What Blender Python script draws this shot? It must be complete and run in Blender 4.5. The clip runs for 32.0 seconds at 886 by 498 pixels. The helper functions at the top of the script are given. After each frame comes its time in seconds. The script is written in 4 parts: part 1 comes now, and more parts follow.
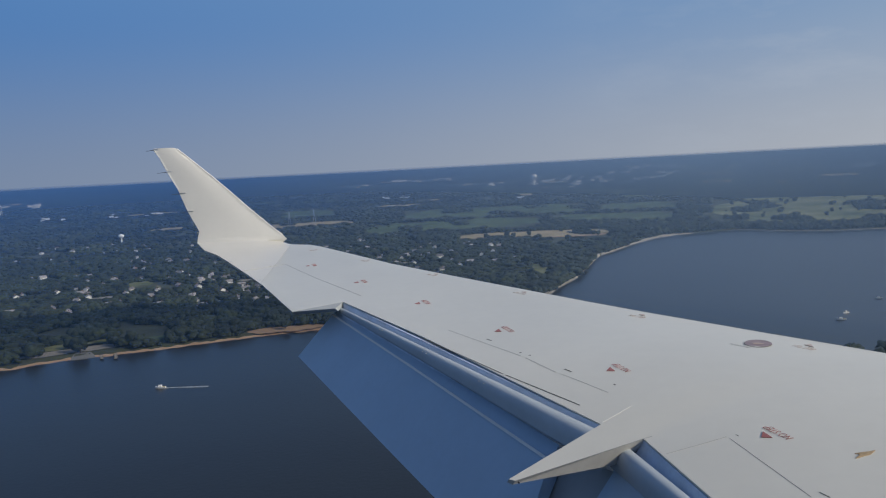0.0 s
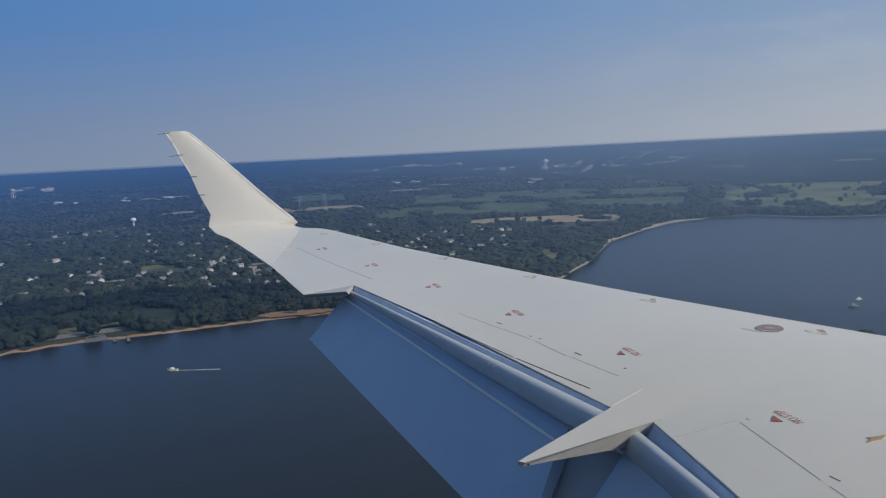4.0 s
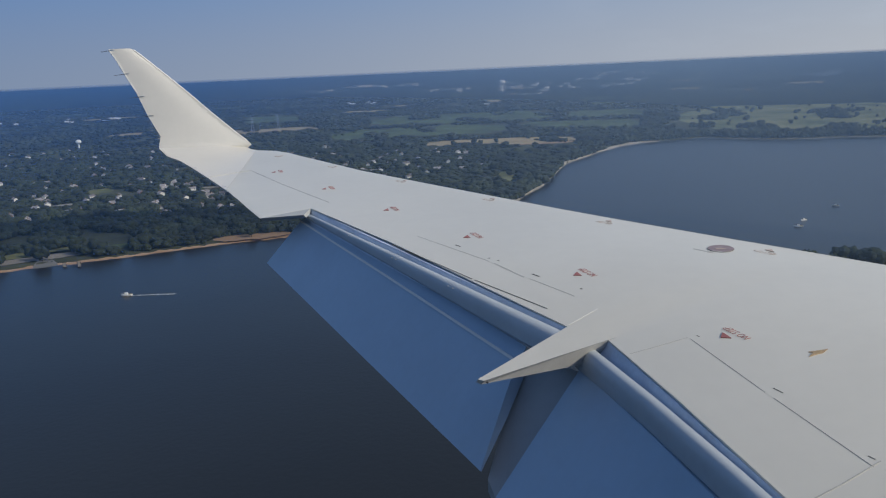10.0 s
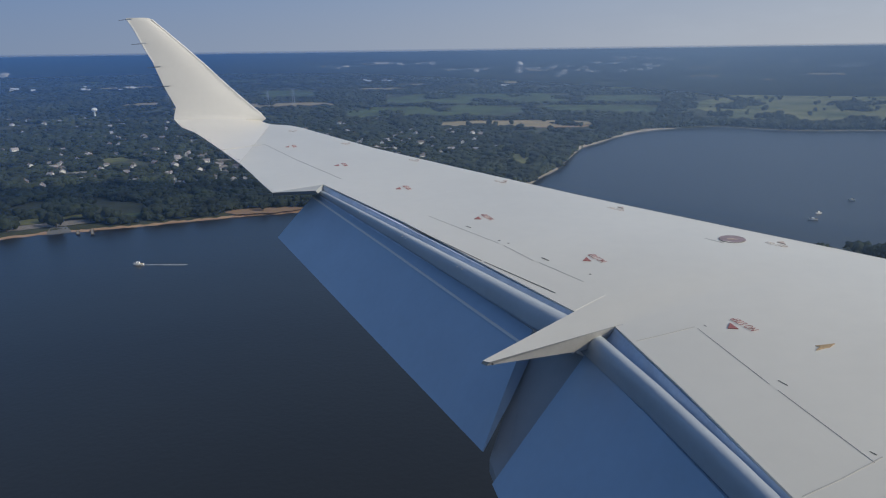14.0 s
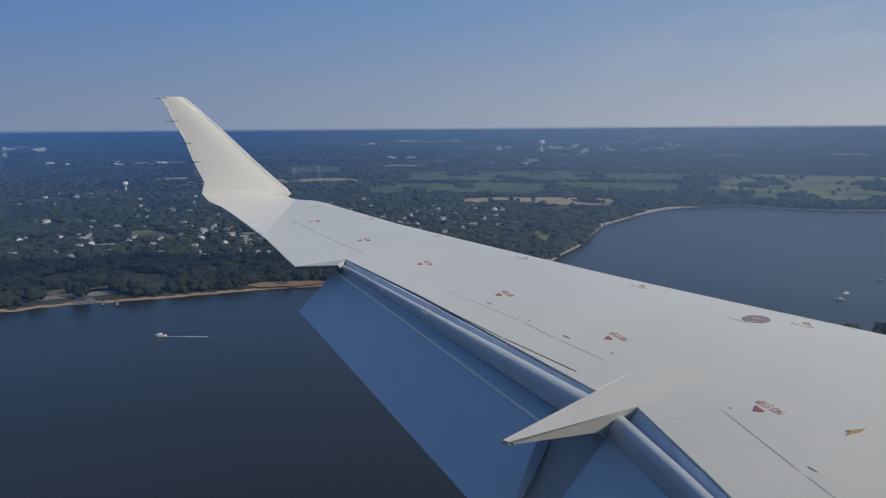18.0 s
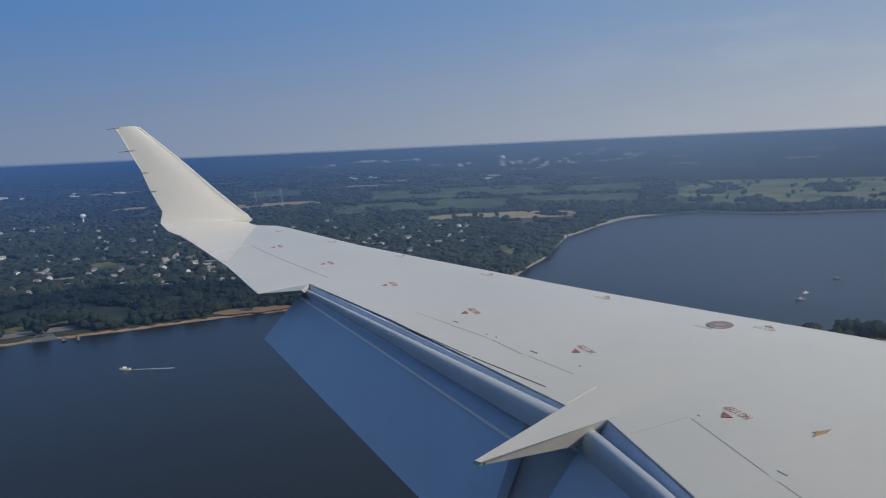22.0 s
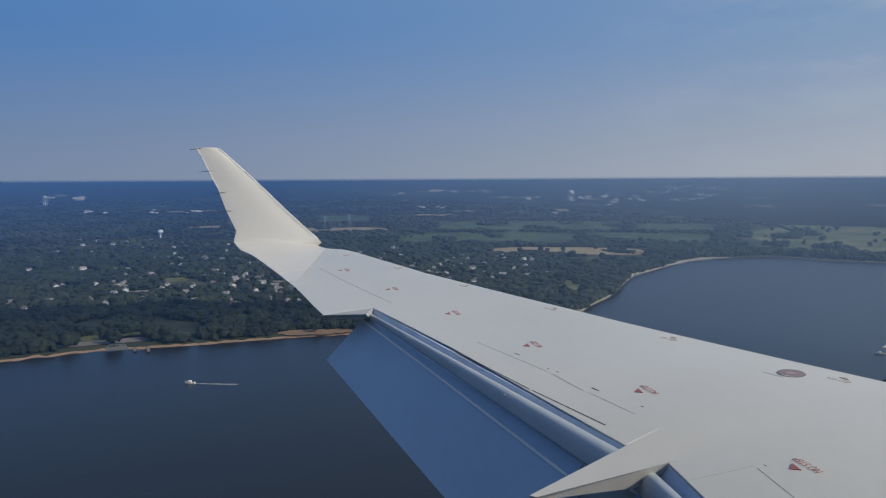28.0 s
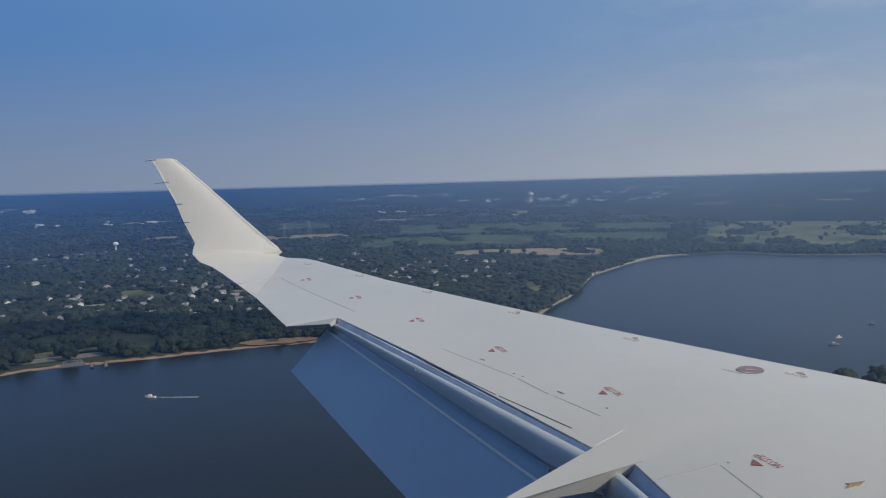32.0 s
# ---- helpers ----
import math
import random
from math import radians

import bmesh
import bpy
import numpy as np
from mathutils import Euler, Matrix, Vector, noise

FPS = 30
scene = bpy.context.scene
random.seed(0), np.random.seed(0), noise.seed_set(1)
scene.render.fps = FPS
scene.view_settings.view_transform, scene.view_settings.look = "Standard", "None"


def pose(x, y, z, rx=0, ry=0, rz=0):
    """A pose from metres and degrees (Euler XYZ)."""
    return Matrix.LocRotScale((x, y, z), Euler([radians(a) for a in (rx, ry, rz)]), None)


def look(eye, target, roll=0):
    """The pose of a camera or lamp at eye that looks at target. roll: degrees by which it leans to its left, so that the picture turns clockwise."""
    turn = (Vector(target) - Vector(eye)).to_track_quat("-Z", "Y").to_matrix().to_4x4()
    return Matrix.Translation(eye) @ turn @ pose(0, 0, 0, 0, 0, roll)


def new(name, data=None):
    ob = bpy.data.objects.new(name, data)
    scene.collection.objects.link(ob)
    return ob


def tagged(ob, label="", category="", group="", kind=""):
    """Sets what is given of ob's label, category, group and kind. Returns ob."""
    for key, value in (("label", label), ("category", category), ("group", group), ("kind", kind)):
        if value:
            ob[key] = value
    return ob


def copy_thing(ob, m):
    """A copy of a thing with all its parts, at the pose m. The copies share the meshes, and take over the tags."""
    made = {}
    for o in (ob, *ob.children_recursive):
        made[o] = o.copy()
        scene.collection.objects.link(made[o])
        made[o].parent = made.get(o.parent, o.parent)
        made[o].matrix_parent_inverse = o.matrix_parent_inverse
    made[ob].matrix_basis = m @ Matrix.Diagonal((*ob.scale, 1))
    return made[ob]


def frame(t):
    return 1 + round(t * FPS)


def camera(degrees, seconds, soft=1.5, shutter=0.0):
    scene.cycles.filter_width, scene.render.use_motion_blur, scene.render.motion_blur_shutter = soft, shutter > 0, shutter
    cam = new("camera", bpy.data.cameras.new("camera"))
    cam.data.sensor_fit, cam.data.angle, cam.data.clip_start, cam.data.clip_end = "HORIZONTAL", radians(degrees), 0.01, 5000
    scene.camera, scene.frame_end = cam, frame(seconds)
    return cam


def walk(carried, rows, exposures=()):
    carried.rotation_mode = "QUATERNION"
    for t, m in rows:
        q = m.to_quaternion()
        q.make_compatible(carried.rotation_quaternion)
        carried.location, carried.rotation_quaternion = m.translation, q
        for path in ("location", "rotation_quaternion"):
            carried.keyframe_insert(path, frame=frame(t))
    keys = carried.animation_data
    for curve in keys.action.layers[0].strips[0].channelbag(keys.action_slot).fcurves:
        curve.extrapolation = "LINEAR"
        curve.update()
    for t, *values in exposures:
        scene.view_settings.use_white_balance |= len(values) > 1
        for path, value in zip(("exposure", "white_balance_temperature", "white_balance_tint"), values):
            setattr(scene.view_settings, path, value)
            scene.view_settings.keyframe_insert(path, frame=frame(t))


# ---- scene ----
EYE = 150.0                     # the cabin window's height over the river
PATH = (
    (0.0, 0.005, -0.000, 0.012, 84.38, 2.98, 1.50),
    (0.5, 0.005, -0.004, 0.009, 83.42, 2.55, 1.44),
    (1.0, 0.007, 0.007, 0.003, 84.47, 2.38, 1.57),
    (1.5, 0.006, -0.001, 0.008, 85.26, 2.31, 1.78),
    (2.0, 0.012, -0.001, 0.002, 85.32, 2.07, 2.08),
    (2.5, 0.006, -0.005, 0.005, 84.95, 1.90, 2.33),
    (4.5, 0.001, -0.000, 0.004, 81.93, 3.22, 2.03),
    (5.0, -0.006, -0.003, 0.008, 79.97, 3.43, 1.56),
    (5.5, -0.004, 0.000, 0.001, 78.06, 3.44, 0.99),
    (6.0, -0.006, 0.000, 0.005, 76.89, 3.48, 0.48),
    (6.5, -0.002, 0.001, 0.005, 77.08, 3.41, 0.34),
    (7.0, -0.002, 0.003, -0.005, 77.77, 3.30, 0.40),
    (7.5, -0.002, 0.001, 0.003, 78.06, 3.58, 0.39),
    (8.0, 0.003, 0.006, -0.004, 78.02, 3.73, 0.59),
    (8.5, -0.008, -0.008, 0.003, 76.16, 3.40, 0.16),
    (9.0, 0.005, 0.002, -0.001, 75.29, 2.96, 0.01),
    (9.5, -0.000, 0.004, 0.006, 76.13, 2.86, -0.29),
    (10.0, -0.010, 0.002, 0.004, 77.37, 2.56, -0.94),
    (10.5, -0.001, 0.003, 0.002, 78.52, 1.51, -0.65),
    (11.0, 0.001, -0.004, -0.003, 77.90, 1.26, -0.47),
    (11.5, 0.003, 0.004, -0.006, 76.87, 0.80, -0.38),
    (12.0, 0.003, 0.008, -0.000, 75.90, 0.58, -0.30),
    (12.5, 0.004, 0.008, -0.005, 75.65, 0.48, -0.21),
    (13.0, -0.000, 0.000, -0.000, 75.51, 0.57, -0.15),
    (13.5, 0.003, 0.010, -0.003, 75.96, 0.81, 0.13),
    (14.0, -0.006, -0.001, 0.005, 75.94, 0.77, 0.31),
    (14.5, -0.002, 0.004, 0.006, 75.86, 0.35, 0.51),
    (15.0, 0.005, 0.003, 0.003, 79.84, 0.57, 1.44),
    (15.5, 0.005, -0.003, 0.008, 81.38, 0.75, 1.80),
    (17.5, 0.003, -0.010, 0.013, 81.66, 0.76, 2.18),
    (18.0, -0.001, -0.008, 0.010, 81.57, 0.40, 2.03),
    (18.5, 0.014, 0.012, 0.000, 82.77, 0.43, 1.86),
    (19.0, 0.006, 0.009, 0.002, 82.57, 0.25, 0.90),
    (19.5, 0.002, 0.022, -0.001, 79.93, -0.37, -2.57),
    (20.0, -0.002, -0.006, 0.004, 79.42, 2.78, -3.75),
    (20.5, -0.005, -0.003, 0.016, 78.79, 3.10, -4.01),
    (21.0, -0.002, 0.003, 0.018, 79.32, 2.90, -4.03),
    (21.5, 0.014, 0.010, 0.023, 81.39, 2.78, -1.20),
    (22.0, 0.012, 0.014, 0.017, 82.83, 2.62, -0.86),
    (22.5, 0.011, 0.010, 0.014, 83.67, 2.52, -0.48),
    (23.0, 0.006, 0.000, 0.008, 83.08, 2.09, -0.39),
    (23.5, 0.012, -0.008, 0.011, 82.80, 2.08, 0.32),
    (24.0, 0.011, 0.000, 0.008, 82.94, 2.02, 1.15),
    (24.5, 0.005, -0.012, 0.016, 83.47, 2.17, 1.79),
    (25.0, 0.011, -0.001, 0.015, 83.49, 2.18, 2.43),
    (25.5, 0.007, -0.007, 0.008, 83.41, 1.82, 3.17),
    (27.5, 0.006, -0.004, 0.007, 85.17, 1.03, 4.28),
    (28.0, 0.007, -0.009, 0.013, 85.26, 0.29, 4.23),
    (28.5, -0.005, -0.023, 0.020, 85.26, 0.00, 3.63),
    (29.0, 0.011, 0.005, 0.011, 84.89, 0.16, 3.39),
    (29.5, 0.005, -0.002, 0.019, 84.66, 0.72, 2.74),
    (30.0, 0.003, -0.014, 0.023, 84.82, 1.42, 2.22),
    (30.5, 0.006, 0.004, 0.013, 84.11, 1.47, 1.89),
    (31.0, -0.006, -0.021, 0.037, 83.38, 1.46, 1.39),
    (31.5, 0.004, -0.008, 0.025, 84.69, 1.59, 1.37),
    (32.0, 0.001, -0.013, 0.034, 85.52, 1.60, 1.24),
)
cam = camera(60.0, 32.0, soft=1.15)
# the wing and the window beside it fly a little nose-low and level with the far land
ATTITUDE = Matrix.Translation((0, 0, EYE)) @ pose(0, 0, 0, -0.5) @ Matrix.Translation((0, 0, -EYE))
walk(cam, [(t, ATTITUDE @ pose(x, y, EYE + z, rx, ry, rz)) for t, x, y, z, rx, ry, rz in PATH],
     [(0, 0.1), (3, 0.11), (5.5, 0.18), (9, 0.2), (14, 0.2), (17.5, 0.12), (20, 0.12), (23, 0.1), (32, 0.1)])

# ---- light ----
SUN = Vector((0.78, -0.36, 0.52)).normalized()
world = bpy.data.worlds.new("sky")
scene.world = world
world.use_nodes = True
wn, wl = world.node_tree.nodes, world.node_tree.links
sky = wn.new("ShaderNodeTexSky")
sky.sky_type, sky.sun_disc = "NISHITA", False
sky.sun_elevation, sky.sun_rotation = math.asin(SUN.z), math.atan2(SUN.x, SUN.y)
sky.altitude, sky.air_density, sky.dust_density, sky.ozone_density = 150, 1.0, 2.2, 4.0
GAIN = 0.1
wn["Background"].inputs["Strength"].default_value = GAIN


def sky_node(kind, **inputs):
    nd = wn.new("ShaderNode" + kind)
    for key, value in inputs.items():
        nd.inputs[int(key[1:])].default_value = value
    return nd


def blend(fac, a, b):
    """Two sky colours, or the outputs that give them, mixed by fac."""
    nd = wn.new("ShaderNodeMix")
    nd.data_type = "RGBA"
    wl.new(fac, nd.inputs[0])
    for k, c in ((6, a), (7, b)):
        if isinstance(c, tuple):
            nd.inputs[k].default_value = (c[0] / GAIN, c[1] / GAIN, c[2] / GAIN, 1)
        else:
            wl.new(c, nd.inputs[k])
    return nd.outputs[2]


# near the horizon summer haze pales the sky, more so towards the sun
way = wn.new("ShaderNodeTexCoord").outputs["Generated"]
split = wn.new("ShaderNodeSeparateXYZ")
wl.new(way, split.inputs[0])
toward = wn.new("ShaderNodeVectorMath")
toward.operation = "DOT_PRODUCT"
toward.inputs[1].default_value = (0.86, -0.51, 0.0)
wl.new(way, toward.inputs[0])
glow = sky_node("MapRange", i1=-1.0, i2=0.08)
wl.new(toward.outputs["Value"], glow.inputs[0])
rise = sky_node("MapRange", i1=-0.02, i2=0.21)
high = sky_node("MapRange", i1=0.16, i2=0.5)
for nd in (rise, high):
    nd.interpolation_type = "SMOOTHSTEP"
    wl.new(split.outputs[2], nd.inputs[0])
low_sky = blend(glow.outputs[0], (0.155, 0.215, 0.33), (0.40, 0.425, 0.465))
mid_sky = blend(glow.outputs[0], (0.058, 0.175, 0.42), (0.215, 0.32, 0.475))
air = blend(rise.outputs[0], low_sky, mid_sky)
stretch = wn.new("ShaderNodeMapping")
stretch.inputs["Scale"].default_value = (2.4, 2.4, 8.0)
stretch.inputs["Rotation"].default_value = (0.25, 0.1, 0)
wl.new(way, stretch.inputs["Vector"])
cirrus = sky_node("TexNoise")
cirrus.inputs["Scale"].default_value, cirrus.inputs["Detail"].default_value, cirrus.inputs["Roughness"].default_value = 2.0, 6, 0.62
wl.new(stretch.outputs[0], cirrus.inputs["Vector"])
wisp = sky_node("MapRange", i1=0.46, i2=0.75, i3=0.0, i4=0.75)
wl.new(cirrus.outputs["Fac"], wisp.inputs[0])
thin = wn.new("ShaderNodeMath")
thin.operation = "MULTIPLY"
wl.new(wisp.outputs[0], thin.inputs[0])
sunward = sky_node("MapRange", i1=-0.42, i2=0.05)
wl.new(toward.outputs["Value"], sunward.inputs[0])
wl.new(sunward.outputs[0], thin.inputs[1])
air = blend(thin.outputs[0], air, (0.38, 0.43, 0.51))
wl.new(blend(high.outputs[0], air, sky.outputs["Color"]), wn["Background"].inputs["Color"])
lamp = bpy.data.lights.new("sun", "SUN")
lamp.energy, lamp.angle, lamp.color = 2.45, radians(0.6), (1.0, 0.91, 0.74)
sun = new("sun", lamp)
sun.matrix_world = look((0, 0, 400), Vector((0, 0, 400)) - SUN)


# ---- materials ----
def material(name, colour, rough=0.5, metal=0.0, vary=0.0, scale=1.0, bump=0.0, bump_scale=20.0, second=None, rand=0.0, island=0.0, coat=0.0, ior=1.45):
    """A painted, grown or laid surface: its colour varies at two sizes, and fine relief breaks the shine."""
    m = bpy.data.materials.new(name)
    m.use_nodes = True
    n, l = m.node_tree.nodes, m.node_tree.links
    b = n["Principled BSDF"]
    b.inputs["Roughness"].default_value, b.inputs["Metallic"].default_value = rough, metal
    b.inputs["Coat Weight"].default_value, b.inputs["Coat Roughness"].default_value, b.inputs["IOR"].default_value = coat, 0.22, ior
    place = n.new("ShaderNodeNewGeometry")
    big, small = n.new("ShaderNodeTexNoise"), n.new("ShaderNodeTexNoise")
    for tex, s, d in ((big, scale, 4), (small, scale * 9, 6)):
        tex.inputs["Scale"].default_value, tex.inputs["Detail"].default_value = s, d
        l.new(place.outputs["Position"], tex.inputs["Vector"])
    add = n.new("ShaderNodeMath")
    add.operation = "MULTIPLY_ADD"
    add.inputs[1].default_value = 0.45
    l.new(small.outputs["Fac"], add.inputs[0])
    l.new(big.outputs["Fac"], add.inputs[2])
    ramp = n.new("ShaderNodeMapRange")
    ramp.inputs[1].default_value, ramp.inputs[2].default_value = 0.45, 1.0
    l.new(add.outputs[0], ramp.inputs[0])
    mix = n.new("ShaderNodeMix")
    mix.data_type = "RGBA"
    a = [c * (1 - vary) for c in colour]
    z = second or [min(1, c * (1 + vary)) for c in colour]
    mix.inputs[6].default_value, mix.inputs[7].default_value = (*a, 1), (*z, 1)
    l.new(ramp.outputs[0], mix.inputs[0])
    out = mix.outputs[2]
    for amount, source in ((rand, None), (island, place.outputs["Random Per Island"])):
        if amount:
            if source is None:
                source = n.new("ShaderNodeObjectInfo").outputs["Random"]
            to = n.new("ShaderNodeMapRange")
            to.inputs[3].default_value, to.inputs[4].default_value = 1 - amount, 1 + amount
            l.new(source, to.inputs[0])
            hsv = n.new("ShaderNodeHueSaturation")
            l.new(to.outputs[0], hsv.inputs["Value"])
            l.new(out, hsv.inputs["Color"])
            out = hsv.outputs[0]
    l.new(out, b.inputs["Base Color"])
    if bump:
        tex, bm = n.new("ShaderNodeTexNoise"), n.new("ShaderNodeBump")
        tex.inputs["Scale"].default_value, tex.inputs["Detail"].default_value = bump_scale, 5
        l.new(place.outputs["Position"], tex.inputs["Vector"])
        l.new(tex.outputs["Fac"], bm.inputs["Height"])
        bm.inputs["Strength"].default_value, bm.inputs["Distance"].default_value = 1.0, bump
        l.new(bm.outputs[0], b.inputs["Normal"])
    return m


WING = material("wing_paint", (0.715, 0.697, 0.622), 0.36, vary=0.04, scale=1.3, bump=0.0006, bump_scale=2.5, coat=0.2, ior=1.5)
WHITE = material("winglet_paint", (0.70, 0.684, 0.638), 0.36, vary=0.03, scale=2.0, coat=0.1)
# light grey flaps: the sky-blue shade on them is put into both base colours
FLAP = material("flap_blue_shade", (0.41, 0.54, 0.68), 0.38, vary=0.05, scale=2.5, bump=0.0008, bump_scale=3)
VANE = material("vane_blue_shade", (0.52, 0.57, 0.61), 0.45, vary=0.06, scale=4)
# darker grey than the wing, so the fairing side carries its shade
FAIRING = material("fairing_side_shade", (0.50, 0.50, 0.48), 0.5, vary=0.1, scale=9)
# the closing rib's lower light is put into this grey
RIB = material("rib_shade", (0.43, 0.45, 0.45), 0.5, vary=0.06, scale=8)
# recess behind the wing: its blue shade is painted as base colour
COVE = material("cove_blue_shade", (0.58, 0.67, 0.80), 0.6, vary=0.15, scale=6)
HOUSING = material("housing_paint", (0.42, 0.44, 0.46), 0.55, vary=0.06, scale=3)
SEAM = material("seam_sealant", (0.10, 0.095, 0.085), 0.7, vary=0.3, scale=30)
WORN = material("worn_seam", (0.20, 0.185, 0.165), 0.7, vary=0.5, scale=12, second=(0.45, 0.43, 0.40))
JOINT = material("panel_joint", (0.36, 0.35, 0.32), 0.7, vary=0.3, scale=30)
FAINT = material("faint_seam", (0.50, 0.49, 0.455), 0.7, vary=0.15, scale=30)
RED = material("red_stencil", (0.40, 0.15, 0.135), 0.55, vary=0.2, scale=60)
FADED = material("faded_stencil", (0.52, 0.42, 0.36), 0.6, vary=0.3, scale=60)
OCHRE = material("ochre_stencil", (0.44, 0.32, 0.18), 0.55, vary=0.35, scale=80)
MAUVE = material("worn_red_disc", (0.31, 0.245, 0.26), 0.5, vary=0.25, scale=30)
METAL = material("bare_metal", (0.72, 0.72, 0.72), 0.28, metal=1.0, vary=0.1, scale=15)
BLACK = material("carbon_rod", (0.05, 0.05, 0.055), 0.5, vary=0.2, scale=40)

LEAF = material("woodland_leaves", (0.010, 0.018, 0.012), 0.9, vary=0.3, scale=0.02, second=(0.046, 0.062, 0.030), bump=0.6, bump_scale=0.9, island=0.15)
LEAF_FAR = material("far_woodland_leaves", (0.010, 0.018, 0.013), 0.9, vary=0.3, scale=0.005, second=(0.062, 0.076, 0.036), bump=0.8, bump_scale=0.25, island=0.18)
BARK = material("bark", (0.10, 0.075, 0.05), 0.9, vary=0.4, scale=3)
FLOOR = material("woodland_floor", (0.045, 0.058, 0.028), 0.95, vary=0.4, scale=0.012, second=(0.09, 0.10, 0.05), bump=0.6, bump_scale=0.12)
SAND = material("beach_sand", (0.45, 0.28, 0.165), 0.9, vary=0.2, scale=0.08, second=(0.52, 0.36, 0.23), bump=0.08, bump_scale=1)
PALE_SAND = material("pale_sand", (0.40, 0.345, 0.27), 0.9, vary=0.2, scale=0.08, second=(0.52, 0.46, 0.37), bump=0.08, bump_scale=1)
GRASS = material("mown_grass", (0.060, 0.095, 0.03), 0.9, vary=0.25, scale=0.010, second=(0.29, 0.28, 0.11), bump=0.2, bump_scale=0.2)
MARSH = material("marsh_meadow", (0.045, 0.068, 0.027), 0.9, vary=0.3, scale=0.011, second=(0.125, 0.165, 0.05), bump=0.3, bump_scale=0.2)
STRAW = material("stubble_field", (0.36, 0.29, 0.15), 0.95, vary=0.2, scale=0.012, second=(0.46, 0.37, 0.21), bump=0.1, bump_scale=0.4)
EARTH = material("bare_earth", (0.40, 0.25, 0.14), 0.95, vary=0.2, scale=0.02, second=(0.46, 0.31, 0.18), bump=0.1, bump_scale=0.4)
ROAD = material("asphalt", (0.19, 0.19, 0.18), 0.85, vary=0.2, scale=0.1)
STONE = material("seawall_stone", (0.30, 0.27, 0.22), 0.9, vary=0.4, scale=0.6, bump=0.2, bump_scale=2)
SIDING = material("house_siding", (0.72, 0.70, 0.66), 0.6, vary=0.08, scale=0.4, rand=0.25)
BRICK = material("house_brick", (0.32, 0.19, 0.14), 0.8, vary=0.2, scale=1.5, rand=0.2)
SHINGLE = material("roof_shingle", (0.26, 0.245, 0.24), 0.85, vary=0.25, scale=0.8, rand=0.5)
GLASS = material("window_glass", (0.03, 0.04, 0.05), 0.08, vary=0.2, scale=1)
TRIM = material("white_trim", (0.80, 0.79, 0.76), 0.5, vary=0.05, scale=1)
SHED = material("warehouse_panel", (0.88, 0.87, 0.84), 0.5, vary=0.06, scale=0.05, rand=0.12)
TANK = material("tank_paint", (0.90, 0.90, 0.89), 0.4, vary=0.05, scale=0.1)
GEL = material("boat_gelcoat", (0.82, 0.82, 0.80), 0.25, vary=0.04, scale=1)
FOAM = material("wake_foam", (0.30, 0.33, 0.35), 0.7, vary=0.5, scale=0.3)
STEEL = material("galvanised_steel", (0.42, 0.43, 0.44), 0.5, metal=0.6, vary=0.2, scale=0.5)

WATER = bpy.data.materials.new("river_water")
WATER.use_nodes = True
n, l = WATER.node_tree.nodes, WATER.node_tree.links
b = n["Principled BSDF"]
b.inputs["Roughness"].default_value, b.inputs["IOR"].default_value = 0.30, 1.42
place = n.new("ShaderNodeNewGeometry")
wave, swell, silt, mix, bm = (n.new("ShaderNode" + k) for k in ("TexNoise", "TexNoise", "TexNoise", "Mix", "Bump"))
for tex, s, d in ((wave, 0.35, 6), (swell, 0.012, 4), (silt, 0.004, 5)):
    tex.inputs["Scale"].default_value, tex.inputs["Detail"].default_value = s, d
    l.new(place.outputs["Position"], tex.inputs["Vector"])
mix.data_type = "RGBA"
mix.inputs[6].default_value, mix.inputs[7].default_value = (0.011, 0.0125, 0.013, 1), (0.024, 0.024, 0.022, 1)
l.new(silt.outputs["Fac"], mix.inputs[0])
l.new(mix.outputs[2], b.inputs["Base Color"])
both = n.new("ShaderNodeMath")
both.operation = "MULTIPLY_ADD"
both.inputs[1].default_value = 4.0
l.new(swell.outputs["Fac"], both.inputs[0])
l.new(wave.outputs["Fac"], both.inputs[2])
l.new(both.outputs[0], bm.inputs["Height"])
bm.inputs["Strength"].default_value, bm.inputs["Distance"].default_value = 0.35, 0.2
l.new(bm.outputs[0], b.inputs["Normal"])


# ---- builders ----
def thing(name, label, category, at=(0, 0, 0), turn=0.0, group="", kind=""):
    ob = new(name)
    ob.matrix_world = pose(*at, 0, 0, turn)
    return tagged(ob, label, category, group, kind)


def solid(name, verts, faces, mat, parent=None, label="", smooth=False, sharp=40):
    me = bpy.data.meshes.new(name)
    me.from_pydata([tuple(v) for v in verts], [], faces)
    me.validate()
    me.materials.append(mat)
    bm = bmesh.new()
    bm.from_mesh(me)
    bmesh.ops.recalc_face_normals(bm, faces=bm.faces)
    for f in bm.faces:
        f.smooth = smooth
    if smooth:
        for e in bm.edges:
            if len(e.link_faces) == 2 and e.calc_face_angle() > radians(sharp):
                e.smooth = False
    bm.to_mesh(me)
    bm.free()
    ob = new(name, me)
    if parent:
        ob.parent = parent
    if label:
        ob["label"] = label
    return ob


def part(name, bm, mat, parent=None, label=""):
    me = bpy.data.meshes.new(name)
    bmesh.ops.recalc_face_normals(bm, faces=bm.faces)
    bm.to_mesh(me)
    bm.free()
    me.materials.append(mat)
    ob = new(name, me)
    if parent:
        ob.parent = parent
    if label:
        ob["label"] = label
    return ob


